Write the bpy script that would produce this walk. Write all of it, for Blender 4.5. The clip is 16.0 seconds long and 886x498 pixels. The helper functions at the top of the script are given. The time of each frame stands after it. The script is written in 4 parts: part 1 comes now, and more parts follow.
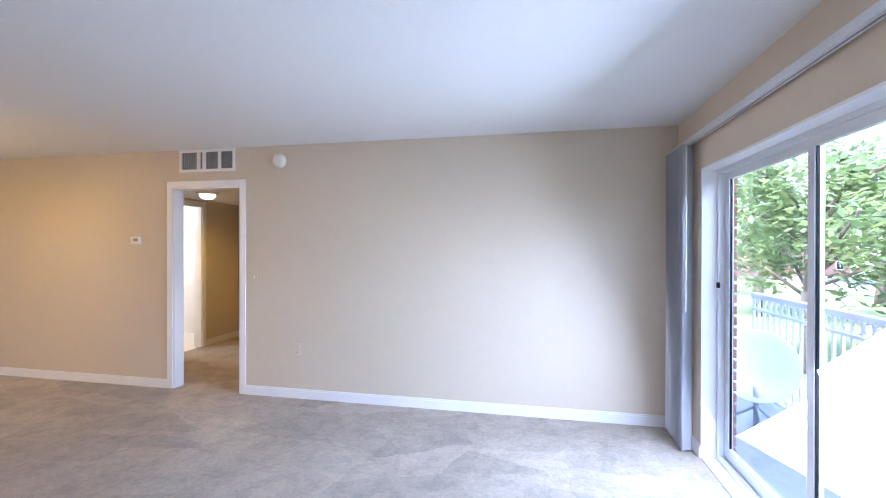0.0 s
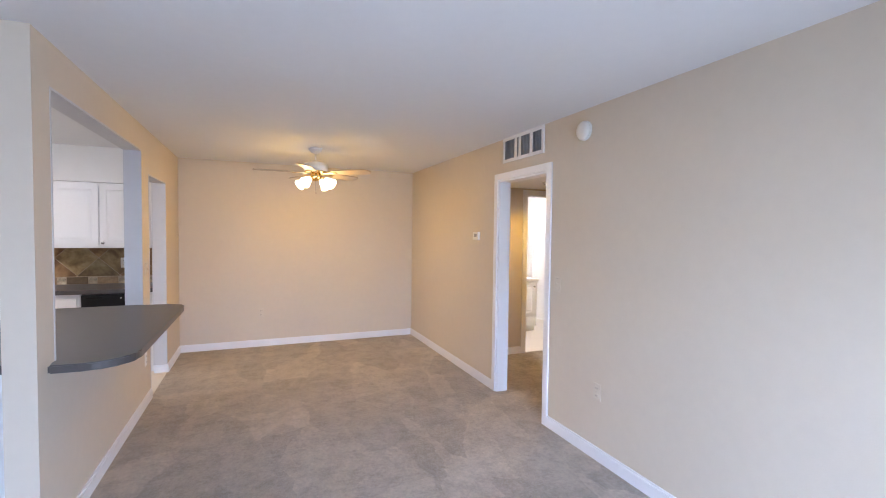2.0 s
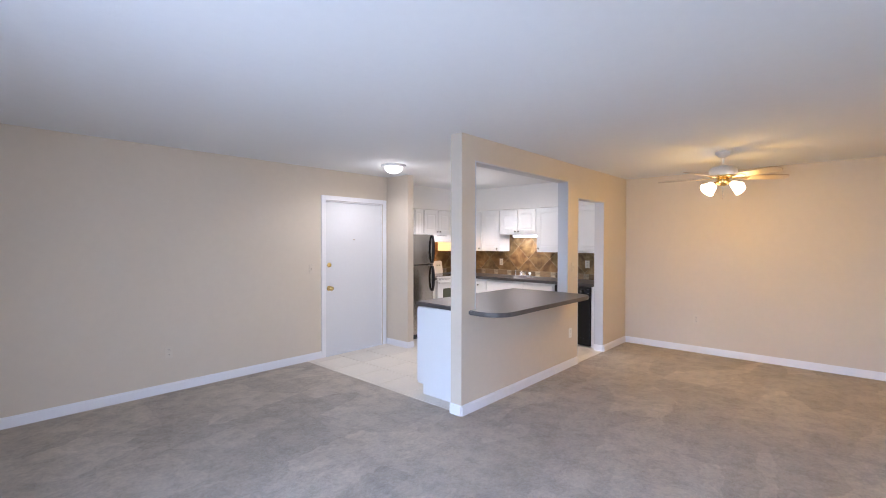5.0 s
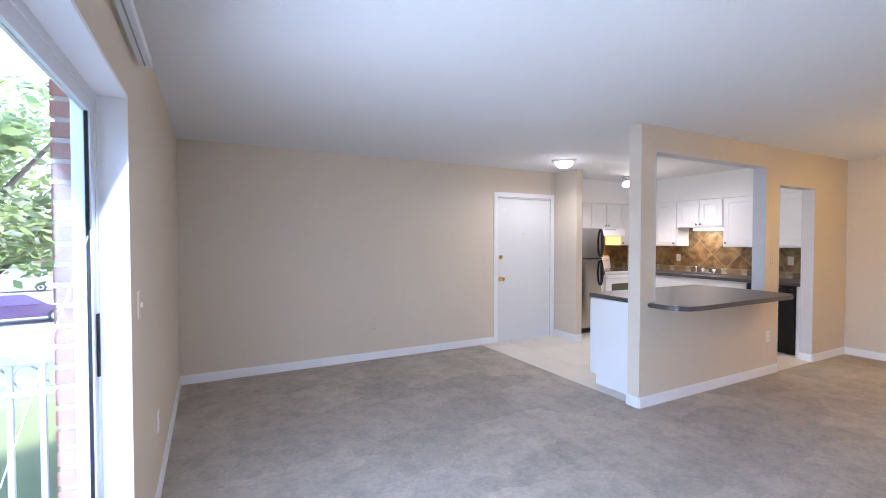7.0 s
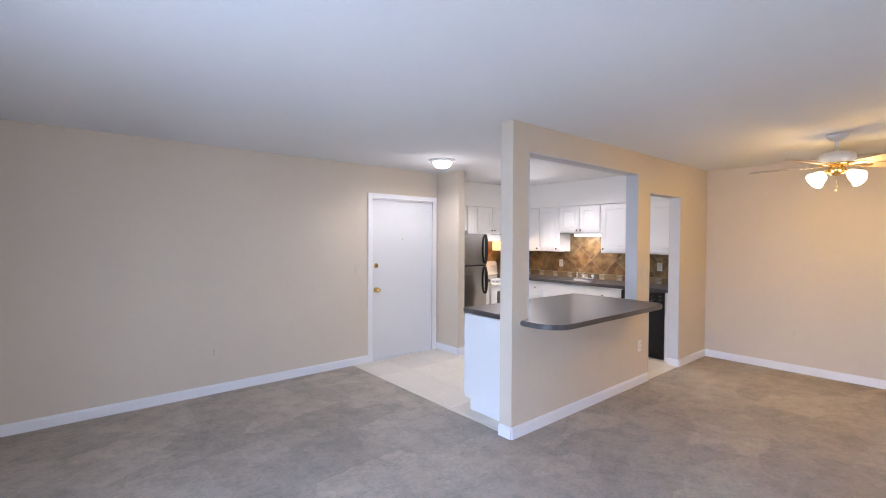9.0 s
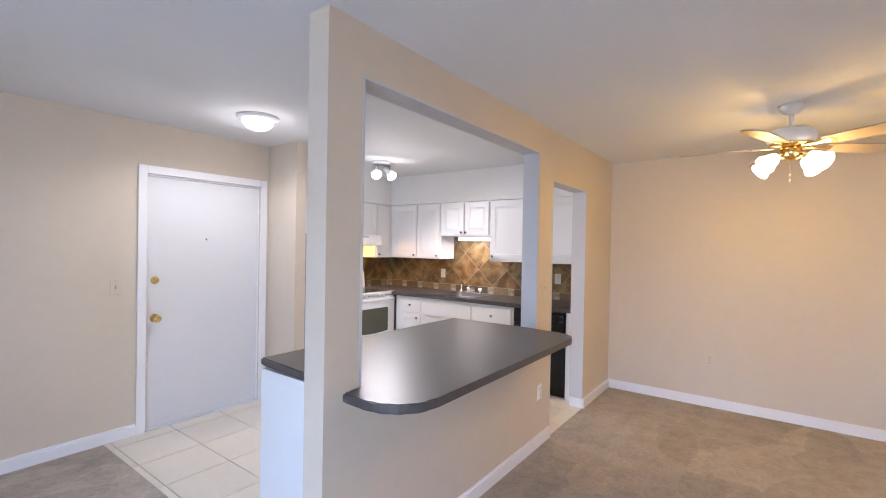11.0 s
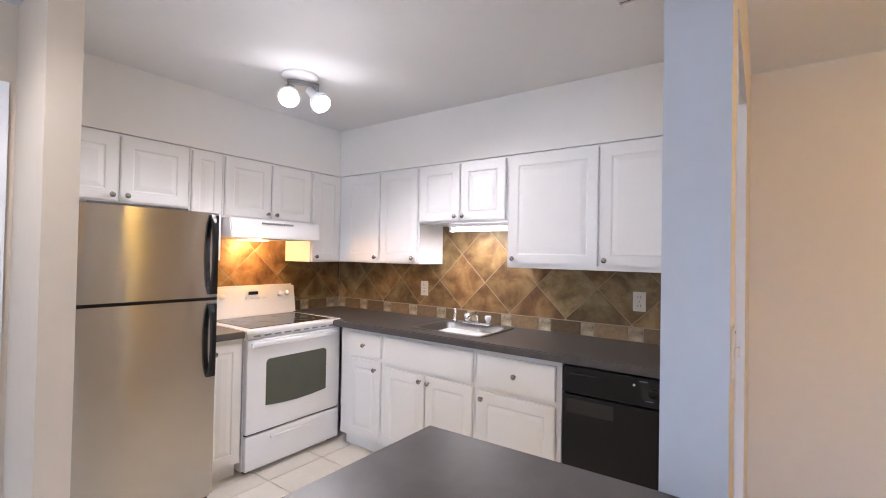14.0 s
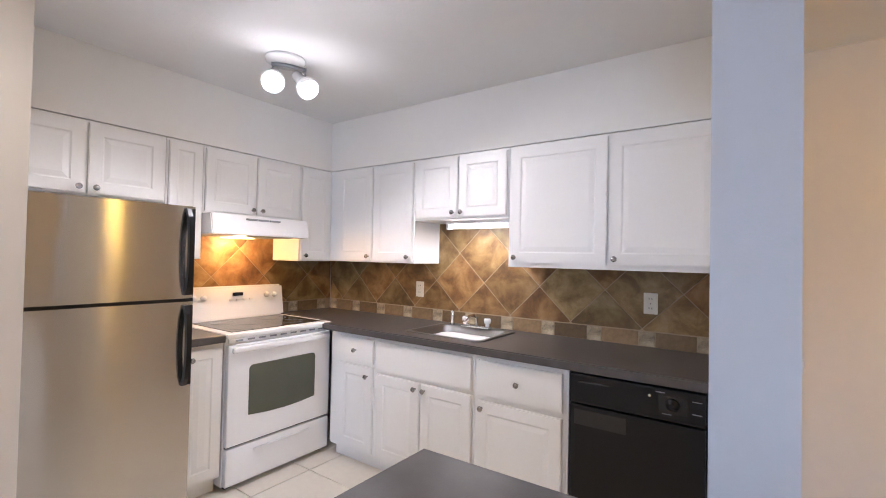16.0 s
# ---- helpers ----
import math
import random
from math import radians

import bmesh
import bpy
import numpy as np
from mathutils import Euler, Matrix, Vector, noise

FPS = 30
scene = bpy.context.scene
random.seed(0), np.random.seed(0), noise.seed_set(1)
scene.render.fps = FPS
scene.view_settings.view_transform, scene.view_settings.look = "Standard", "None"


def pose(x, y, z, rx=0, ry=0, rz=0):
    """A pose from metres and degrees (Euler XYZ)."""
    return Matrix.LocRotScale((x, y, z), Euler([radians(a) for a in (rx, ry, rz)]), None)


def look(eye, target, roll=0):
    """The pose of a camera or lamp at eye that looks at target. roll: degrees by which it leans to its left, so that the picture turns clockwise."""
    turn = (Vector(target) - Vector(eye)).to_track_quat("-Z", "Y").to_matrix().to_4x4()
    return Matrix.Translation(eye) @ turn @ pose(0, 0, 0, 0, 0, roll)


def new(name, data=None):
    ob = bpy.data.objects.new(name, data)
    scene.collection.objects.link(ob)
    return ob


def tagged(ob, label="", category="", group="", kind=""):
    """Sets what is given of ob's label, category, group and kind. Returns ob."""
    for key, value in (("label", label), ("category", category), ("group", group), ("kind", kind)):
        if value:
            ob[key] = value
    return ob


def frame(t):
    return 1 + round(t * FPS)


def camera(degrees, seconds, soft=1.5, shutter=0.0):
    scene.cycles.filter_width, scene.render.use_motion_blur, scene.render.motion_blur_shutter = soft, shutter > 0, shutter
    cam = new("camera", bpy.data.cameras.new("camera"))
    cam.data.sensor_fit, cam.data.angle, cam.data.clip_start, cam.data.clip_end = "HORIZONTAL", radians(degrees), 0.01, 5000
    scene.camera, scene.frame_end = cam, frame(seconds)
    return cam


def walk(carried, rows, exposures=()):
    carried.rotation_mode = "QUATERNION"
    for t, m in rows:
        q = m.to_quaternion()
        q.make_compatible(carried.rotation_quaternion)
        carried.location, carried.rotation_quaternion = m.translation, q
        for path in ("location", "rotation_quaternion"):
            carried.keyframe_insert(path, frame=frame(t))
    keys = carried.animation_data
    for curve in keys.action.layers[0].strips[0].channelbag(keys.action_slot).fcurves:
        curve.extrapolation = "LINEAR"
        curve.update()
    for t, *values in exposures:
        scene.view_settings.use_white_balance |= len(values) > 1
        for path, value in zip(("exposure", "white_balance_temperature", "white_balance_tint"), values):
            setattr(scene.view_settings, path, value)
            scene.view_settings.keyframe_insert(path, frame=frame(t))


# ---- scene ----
cam = camera(90.1, 16.0, 1.0)
PATH = [
    (0, (0.512, 0.366, 1.451), (0.1, 2.323, 1.445), 0.1),
    (0.5, (0.572, 0.71, 1.434), (-0.272, 2.523, 1.418), 0.2),
    (1, (0.654, 1.232, 1.521), (-0.625, 2.769, 1.474), 0.5),
    (1.5, (0.677, 1.743, 1.548), (-0.953, 2.9, 1.482), 0.6),
    (2, (0.617, 2.095, 1.552), (-1.226, 2.866, 1.478), 0.7),
    (2.5, (0.525, 2.446, 1.561), (-1.445, 2.783, 1.488), 0.3),
    (3, (0.547, 2.771, 1.541), (-1.451, 2.68, 1.481), 0.1),
    (3.5, (0.7, 3.105, 1.519), (-1.217, 2.536, 1.468), 0.3),
    (4, (0.817, 3.315, 1.503), (-0.99, 2.458, 1.458), 0.1),
    (4.5, (0.915, 3.522, 1.504), (-0.712, 2.36, 1.469), 0.0),
    (5, (1.029, 3.607, 1.51), (-0.453, 2.265, 1.475), 0.1),
    (7.3, (1.376, 3.72, 1.462), (0.466, 1.94, 1.414), 0.0),
    (7.5, (1.368, 3.714, 1.463), (0.462, 1.932, 1.416), 0.0),
    (8, (1.300, 3.657, 1.487), (0.364, 1.89, 1.437), 0.0),
    (8.5, (1.005, 3.56, 1.514), (-0.086, 1.885, 1.468), 0.0),
    (9, (0.676, 3.407, 1.539), (-0.612, 1.878, 1.492), 0.2),
    (9.5, (0.337, 3.203, 1.541), (-1.129, 1.843, 1.504), 0.4),
    (12, (-1.482, 2.089, 1.499), (-3.109, 0.926, 1.485), 0.7),
    (12.5, (-1.841, 1.836, 1.516), (-3.472, 0.678, 1.504), 0.2),
    (13, (-2.299, 1.64, 1.416), (-3.901, 0.443, 1.44), 1.1),
    (13.5, (-2.553, 1.435, 1.405), (-4.164, 0.25, 1.436), 1.2),
    (14, (-2.78, 1.233, 1.408), (-4.403, 0.065, 1.436), 1.1),
    (14.5, (-2.927, 1.099, 1.369), (-4.554, -0.063, 1.406), 1.2),
    (15, (-2.964, 1.019, 1.348), (-4.6, -0.131, 1.378), 1.3),
    (15.5, (-2.98, 1.016, 1.333), (-4.61, -0.142, 1.373), 1.4),
    (16, (-2.935, 1.122, 1.388), (-4.567, -0.034, 1.424), 1.2),
]
walk(cam, [(t, look(eye, target, roll)) for t, eye, target, roll in PATH],
     exposures=[(0, 5.5, 5400, 21), (16, 5.5, 5400, 21)])

# ---- world, sun, exposure ----
world = bpy.data.worlds.new("sky")
scene.world = world
world.use_nodes = True
wn = world.node_tree
sky = wn.nodes.new("ShaderNodeTexSky")
sky.sky_type, sky.sun_disc = "NISHITA", False
sky.sun_elevation, sky.sun_rotation = radians(52), radians(250)
sky.air_density, sky.dust_density = 1.0, 1.2
wn.links.new(sky.outputs["Color"], wn.nodes["Background"].inputs["Color"])
wn.nodes["Background"].inputs["Strength"].default_value = 0.05
sun = new("sun", bpy.data.lights.new("sun", "SUN"))
sun.data.energy, sun.data.angle, sun.data.color = 0.5, radians(10), (1.0, 0.95, 0.87)
sun.matrix_basis = look((-20, -8, 27), (0, 0, 0))


def lamp(name, place, watts, colour, radius, kind="POINT", target=None, size=None, cone=None):
    data = bpy.data.lights.new(name, kind)
    data.energy, data.color = watts, colour
    if kind == "AREA":
        data.shape, data.size, data.size_y = "RECTANGLE", size[0], size[1]
    else:
        data.shadow_soft_size = radius
    if cone:
        data.spot_size, data.spot_blend = radians(cone), 0.5
    ob = new(name, data)
    ob.matrix_basis = look(place, target or (place[0], place[1], place[2] - 1))
    return ob


ENTRY_W, DINING_W, KITCHEN_W, HALL_W, BATH_W, HOOD_W, TUBE_W = 1.05, 0.92, 2.6, 0.95, 1.3, 0.20, 0.11
WARM, SOFT, AMBER = (1.0, 0.56, 0.085), (1.0, 0.89, 0.72), (1.0, 0.52, 0.14)

# ---- materials ----


def material(name, colour, rough=0.6, metal=0.0, spread=0.06, scale=6.0, bump=0.0, bump_scale=60.0, coat=0.0, vary=0.0, stretch=None):
    """A surface with broad and fine variation of colour, roughness and relief. vary: from piece to piece."""
    m = bpy.data.materials.new(name)
    m.use_nodes = True
    t = m.node_tree
    b = t.nodes["Principled BSDF"]
    b.inputs["Metallic"].default_value = metal
    b.inputs["Coat Weight"].default_value = coat
    co = t.nodes.new("ShaderNodeTexCoord")
    src = co.outputs["Object"]
    if stretch:
        mp = t.nodes.new("ShaderNodeMapping")
        mp.inputs["Scale"].default_value = stretch
        t.links.new(src, mp.inputs["Vector"])
        src = mp.outputs["Vector"]
    broad, fine = t.nodes.new("ShaderNodeTexNoise"), t.nodes.new("ShaderNodeTexNoise")
    broad.inputs["Scale"].default_value, broad.inputs["Detail"].default_value = scale * 0.3, 3
    fine.inputs["Scale"].default_value, fine.inputs["Detail"].default_value = scale * 6, 4
    mixn = t.nodes.new("ShaderNodeMix")
    mixn.inputs[0].default_value = 0.4
    t.links.new(src, broad.inputs["Vector"])
    t.links.new(src, fine.inputs["Vector"])
    t.links.new(broad.outputs["Fac"], mixn.inputs[2])
    t.links.new(fine.outputs["Fac"], mixn.inputs[3])
    ramp = t.nodes.new("ShaderNodeValToRGB")
    ramp.color_ramp.elements[0].position, ramp.color_ramp.elements[1].position = 0.3, 0.7
    ramp.color_ramp.elements[0].color = (*[c * (1 - spread) for c in colour], 1)
    ramp.color_ramp.elements[1].color = (*[min(1, c * (1 + spread)) for c in colour], 1)
    t.links.new(mixn.outputs[0], ramp.inputs["Fac"])
    out = ramp.outputs["Color"]
    if vary:
        info, hsv, mr = t.nodes.new("ShaderNodeObjectInfo"), t.nodes.new("ShaderNodeHueSaturation"), t.nodes.new("ShaderNodeMapRange")
        mr.inputs["To Min"].default_value, mr.inputs["To Max"].default_value = 1 - vary, 1 + vary
        t.links.new(info.outputs["Random"], mr.inputs["Value"])
        t.links.new(mr.outputs["Result"], hsv.inputs["Value"])
        t.links.new(out, hsv.inputs["Color"])
        out = hsv.outputs["Color"]
    t.links.new(out, b.inputs["Base Color"])
    rr = t.nodes.new("ShaderNodeMapRange")
    rr.inputs["To Min"].default_value, rr.inputs["To Max"].default_value = max(0.02, rough - min(0.06, spread * 0.5)), min(1, rough + min(0.06, spread * 0.5))
    t.links.new(mixn.outputs[0], rr.inputs["Value"])
    t.links.new(rr.outputs["Result"], b.inputs["Roughness"])
    if bump:
        bn, bp = t.nodes.new("ShaderNodeTexNoise"), t.nodes.new("ShaderNodeBump")
        bn.inputs["Scale"].default_value, bn.inputs["Detail"].default_value = bump_scale, 4
        bp.inputs["Strength"].default_value, bp.inputs["Distance"].default_value = bump, 0.01
        t.links.new(src, bn.inputs["Vector"])
        t.links.new(bn.outputs["Fac"], bp.inputs["Height"])
        t.links.new(bp.outputs["Normal"], b.inputs["Normal"])
    return m


def glowing(name, colour, strength, base=(0.9, 0.9, 0.88)):
    m = bpy.data.materials.new(name)
    m.use_nodes = True
    b = m.node_tree.nodes["Principled BSDF"]
    b.inputs["Base Color"].default_value = (*base, 1)
    b.inputs["Emission Color"].default_value = (*colour, 1)
    b.inputs["Emission Strength"].default_value = strength
    b.inputs["Roughness"].default_value = 0.4
    return m


def glass(name, tint=(1, 1, 1)):
    m = bpy.data.materials.new(name)
    m.use_nodes = True
    b = m.node_tree.nodes["Principled BSDF"]
    b.inputs["Base Color"].default_value = (*tint, 1)
    b.inputs["Transmission Weight"].default_value = 1.0
    b.inputs["Roughness"].default_value = 0.0
    b.inputs["IOR"].default_value = 1.15
    return m


WALL = material("beige_wall_paint", (0.62, 0.545, 0.44), 0.75, spread=0.03, scale=3, bump=0.06, bump_scale=140)
CEIL = material("white_ceiling_paint", (0.73, 0.735, 0.74), 0.9, spread=0.02, scale=3, bump=0.12, bump_scale=90)
SOFFIT = material("white_wall_paint", (0.80, 0.79, 0.76), 0.7, spread=0.02, scale=3, bump=0.05, bump_scale=120)
TRIM = material("white_gloss_trim", (0.80, 0.80, 0.82), 0.35, spread=0.02, scale=8, bump=0.02, bump_scale=40)
CABINET = material("white_cabinet_paint", (0.80, 0.80, 0.79), 0.38, spread=0.02, scale=9, bump=0.02, bump_scale=50)
# white of the kitchen opening reveals, their shade put into a greyer colour
SHADEDWHITE = material("shaded_white_reveal_paint", (0.57, 0.57, 0.58), 0.75, spread=0.03, scale=4, bump=0.06, bump_scale=120)
DOORPAINT = material("white_door_paint", (0.68, 0.69, 0.71), 0.45, spread=0.02, scale=5, bump=0.03, bump_scale=60)
LAMINATE = material("dark_grey_laminate", (0.075, 0.068, 0.066), 0.34, spread=0.25, scale=60, bump=0.03, bump_scale=300)
STEEL = material("brushed_stainless_steel", (0.50, 0.475, 0.44), 0.17, 1.0, spread=0.05, scale=2, bump=0.55, bump_scale=2.6, stretch=(0.8, 0.8, 1.0))
STEEL.node_tree.nodes["Principled BSDF"].inputs["Anisotropic"].default_value = 1.0
STEEL.node_tree.nodes["Principled BSDF"].inputs["Anisotropic Rotation"].default_value = 0.25
for node in STEEL.node_tree.nodes:
    if node.bl_idname == "ShaderNodeTexNoise" and abs(node.inputs["Scale"].default_value - 2.6) < 1e-4:
        node.inputs["Detail"].default_value = 1.0
# the grain runs across the doors, so that highlights draw out upright
grain = STEEL.node_tree.nodes.new("ShaderNodeTangent")
grain.direction_type, grain.axis = "RADIAL", "Z"
STEEL.node_tree.links.new(grain.outputs["Tangent"], STEEL.node_tree.nodes["Principled BSDF"].inputs["Tangent"])
SINKSTEEL = material("satin_sink_steel", (0.20, 0.195, 0.19), 0.38, 1.0, spread=0.05, scale=12)
CHROME = material("chrome", (0.75, 0.75, 0.76), 0.12, 1.0, spread=0.03)
NICKEL = material("satin_nickel", (0.36, 0.35, 0.34), 0.25, 1.0, spread=0.05)
BRASS = material("polished_brass", (0.80, 0.58, 0.22), 0.22, 1.0, spread=0.08, scale=30)
BLACK = material("black_plastic", (0.006, 0.006, 0.007), 0.36, spread=0.06, scale=4)
BLACK.node_tree.nodes["Principled BSDF"].inputs["Specular IOR Level"].default_value = 0.3
BLACKGLASS = material("black_ceramic_glass", (0.02, 0.02, 0.022), 0.12, spread=0.1)
ENAMEL = material("white_enamel", (0.82, 0.82, 0.82), 0.22, spread=0.02, scale=6)
PLASTIC = material("white_plastic", (0.78, 0.77, 0.73), 0.45, spread=0.03, scale=10)
IVORY = material("ivory_plastic", (0.70, 0.66, 0.55), 0.45, spread=0.03, scale=10)
PAINTED = material("beige_painted_plate", (0.62, 0.55, 0.45), 0.5, spread=0.03, scale=10)
DARK = material("dark_duct", (0.03, 0.03, 0.03), 0.9, spread=0.2)
GREYMETAL = material("grey_painted_metal", (0.30, 0.31, 0.33), 0.5, 0.3, spread=0.08)
ALU = material("pale_anodised_aluminium", (0.70, 0.73, 0.77), 0.45, 0.5, spread=0.06, scale=10, stretch=(1, 1, 0.2))
GROUT = material("grey_grout", (0.50, 0.46, 0.40), 0.9, spread=0.1, scale=20)
SPLASHGROUT = material("sand_grout", (0.33, 0.255, 0.165), 0.9, spread=0.12, scale=20)
FLOORTILE = material("cream_ceramic_tile", (0.72, 0.67, 0.585), 0.33, spread=0.07, scale=4, bump=0.04, bump_scale=25, vary=0.04)
SPLASH = material("brown_slate_tile", (0.235, 0.150, 0.075), 0.42, spread=0.45, scale=14, bump=0.25, bump_scale=22, vary=0.22)
st = SPLASH.node_tree
sb = st.nodes["Principled BSDF"]
sco, sinfo, sadd, scl, smap = st.nodes.new("ShaderNodeTexCoord"), st.nodes.new("ShaderNodeObjectInfo"), st.nodes.new("ShaderNodeVectorMath"), st.nodes.new("ShaderNodeTexNoise"), st.nodes.new("ShaderNodeMath")
smap.operation, smap.inputs[1].default_value = "MULTIPLY", 37.0
st.links.new(sinfo.outputs["Random"], smap.inputs[0])
st.links.new(sco.outputs["Object"], sadd.inputs[0])
st.links.new(smap.outputs[0], sadd.inputs[1])
scl.inputs["Scale"].default_value, scl.inputs["Detail"].default_value, scl.inputs["Roughness"].default_value, scl.inputs["Distortion"].default_value = 7.0, 8, 0.60, 0.35
st.links.new(sadd.outputs[0], scl.inputs["Vector"])
sramp = st.nodes.new("ShaderNodeValToRGB")
sramp.color_ramp.elements[0].position, sramp.color_ramp.elements[1].position = 0.28, 0.74
sramp.color_ramp.elements[0].color, sramp.color_ramp.elements[1].color = (0.070, 0.039, 0.016, 1), (0.34, 0.26, 0.14, 1)
for pos, col in ((0.42, (0.140, 0.082, 0.030, 1)), (0.56, (0.235, 0.158, 0.066, 1))):
    sramp.color_ramp.elements.new(pos).color = col
st.links.new(scl.outputs["Fac"], sramp.inputs["Fac"])
shsv = [n for n in st.nodes if n.bl_idname == "ShaderNodeHueSaturation"][0]
# each tile leans to rust, gold or olive
sfr, stint, smul = st.nodes.new("ShaderNodeMath"), st.nodes.new("ShaderNodeValToRGB"), st.nodes.new("ShaderNodeMix")
sfr.operation = "FRACT"
st.links.new(smap.outputs[0], sfr.inputs[0])
stint.color_ramp.elements[0].color, stint.color_ramp.elements[1].color = (1.14, 0.92, 0.76, 1), (0.96, 1.03, 1.0, 1)
stint.color_ramp.elements.new(0.5).color = (1.08, 1.0, 0.86, 1)
smul.data_type, smul.blend_type = "RGBA", "MULTIPLY"
smul.inputs[0].default_value = 1.0
st.links.new(sfr.outputs[0], stint.inputs["Fac"])
st.links.new(sramp.outputs["Color"], smul.inputs[6])
st.links.new(stint.outputs["Color"], smul.inputs[7])
st.links.new(smul.outputs[2], shsv.inputs["Color"])
BORDER = material("tan_border_tile", (0.17, 0.112, 0.055), 0.45, spread=0.4, scale=7, bump=0.25, bump_scale=30, vary=0.45)
DECO = material("carved_stone_inset", (0.36, 0.30, 0.20), 0.6, spread=0.9, scale=40, bump=0.8, bump_scale=60, vary=0.1)
BLADE = material("whitewashed_fan_blade", (0.42, 0.34, 0.25), 0.4, spread=0.12, scale=8)
FANWHITE = material("white_fan_housing", (0.75, 0.73, 0.70), 0.4, spread=0.03)
VINYL = material("white_vinyl_slat", (0.78, 0.80, 0.86), 0.5, spread=0.02)
vt_ = VINYL.node_tree
tl, mx = vt_.nodes.new("ShaderNodeBsdfTranslucent"), vt_.nodes.new("ShaderNodeMixShader")
tl.inputs["Color"].default_value = (0.8, 0.82, 0.88, 1)
mx.inputs[0].default_value = 0.4
vt_.links.new(vt_.nodes["Principled BSDF"].outputs[0], mx.inputs[1])
vt_.links.new(tl.outputs[0], mx.inputs[2])
vt_.links.new(mx.outputs[0], vt_.nodes["Material Output"].inputs["Surface"])
BRICK = material("red_brick", (0.25, 0.09, 0.06), 0.9, spread=0.25, scale=30, bump=0.4, bump_scale=90, vary=0.18)
MORTAR = material("pale_mortar", (0.32, 0.30, 0.28), 0.95, spread=0.1, scale=40, bump=0.3, bump_scale=90)
RAILPAINT = material("white_rail_paint", (0.80, 0.80, 0.80), 0.45, spread=0.03)
GLASS = glass("window_glass", (0.97, 0.99, 0.99))
OVENGLASS = material("oven_window_glass", (0.085, 0.09, 0.062), 0.06, spread=0.12, scale=1.5)
BULB = glowing("lit_frosted_bulb", (1.0, 0.80, 0.50), .16)
SPOTFACE = glowing("lit_spot_bulb", (1.0, 0.93, 0.82), .5)
DOME = glowing("lit_frosted_dome", (1.0, 0.90, 0.74), .10)
TUBE = glowing("lit_fluorescent_tube", (1.0, 0.92, 0.80), .22)
HOODGLOW = glowing("lit_hood_lens", (1.0, 0.60, 0.20), 0.15)

# carpet: short cut pile, brushed this way and that by the vacuum, with trodden spots
CARPET = material("beige_grey_carpet", (0.495, 0.43, 0.348), 0.95, spread=0.10, scale=9, bump=0.9, bump_scale=420)
ct = CARPET.node_tree
cb = ct.nodes["Principled BSDF"]
cb.inputs["Sheen Weight"].default_value = 0.2
cco = ct.nodes.new("ShaderNodeTexCoord")


def carpet_layer(colour, fac, low, high, lo_value, hi_value):
    """Multiplies a colour by a grey that runs from lo_value to hi_value as fac goes from low to high."""
    mr, mul = ct.nodes.new("ShaderNodeMapRange"), ct.nodes.new("ShaderNodeMix")
    for key, value in (("From Min", low), ("From Max", high), ("To Min", lo_value), ("To Max", hi_value)):
        mr.inputs[key].default_value = value
    mul.data_type, mul.blend_type = "RGBA", "MULTIPLY"
    mul.inputs[0].default_value = 1.0
    ct.links.new(fac, mr.inputs["Value"])
    ct.links.new(colour, mul.inputs[6])
    ct.links.new(mr.outputs["Result"], mul.inputs[7])
    return mul.outputs[2]


def carpet_noise(size, detail, rough, vector=None):
    n = ct.nodes.new("ShaderNodeTexNoise")
    n.inputs["Scale"].default_value, n.inputs["Detail"].default_value, n.inputs["Roughness"].default_value = size, detail, rough
    ct.links.new(vector or cco.outputs["Object"], n.inputs["Vector"])
    return n


def carpet_strokes(turn, scale, wobble):
    """Straight-edged wedges of pile, one shade to a stroke."""
    warp, add, sc = carpet_noise(3.2, 5, 0.6), ct.nodes.new("ShaderNodeVectorMath"), ct.nodes.new("ShaderNodeVectorMath")
    sc.operation, sc.inputs["Scale"].default_value = "SCALE", wobble
    ct.links.new(warp.outputs["Color"], sc.inputs[0])
    ct.links.new(cco.outputs["Object"], add.inputs[0])
    ct.links.new(sc.outputs[0], add.inputs[1])
    mp, vo, grey = ct.nodes.new("ShaderNodeMapping"), ct.nodes.new("ShaderNodeTexVoronoi"), ct.nodes.new("ShaderNodeRGBToBW")
    mp.inputs["Scale"].default_value, mp.inputs["Rotation"].default_value = scale, (0, 0, turn)
    vo.feature, vo.inputs["Scale"].default_value = "F1", 1.0
    ct.links.new(add.outputs[0], mp.inputs["Vector"])
    ct.links.new(mp.outputs["Vector"], vo.inputs["Vector"])
    ct.links.new(vo.outputs["Color"], grey.inputs["Color"])
    return grey.outputs["Val"]


shade = cb.inputs["Base Color"].links[0].from_socket
shade = carpet_layer(shade, carpet_strokes(0.35, (1.5, 3.4, 1.0), 0.22), 0.2, 0.8, 0.86, 1.09)
shade = carpet_layer(shade, carpet_strokes(-0.7, (3.6, 1.3, 1.0), 0.22), 0.2, 0.8, 0.93, 1.05)
shade = carpet_layer(shade, carpet_noise(6.5, 7, 0.72).outputs["Fac"], 0.38, 0.56, 0.82, 1.05)
shade = carpet_layer(shade, carpet_noise(34.0, 8, 0.8).outputs["Fac"], 0.34, 0.66, 0.82, 1.16)
ct.links.new(shade, cb.inputs["Base Color"])

# ---- mesh tools ----


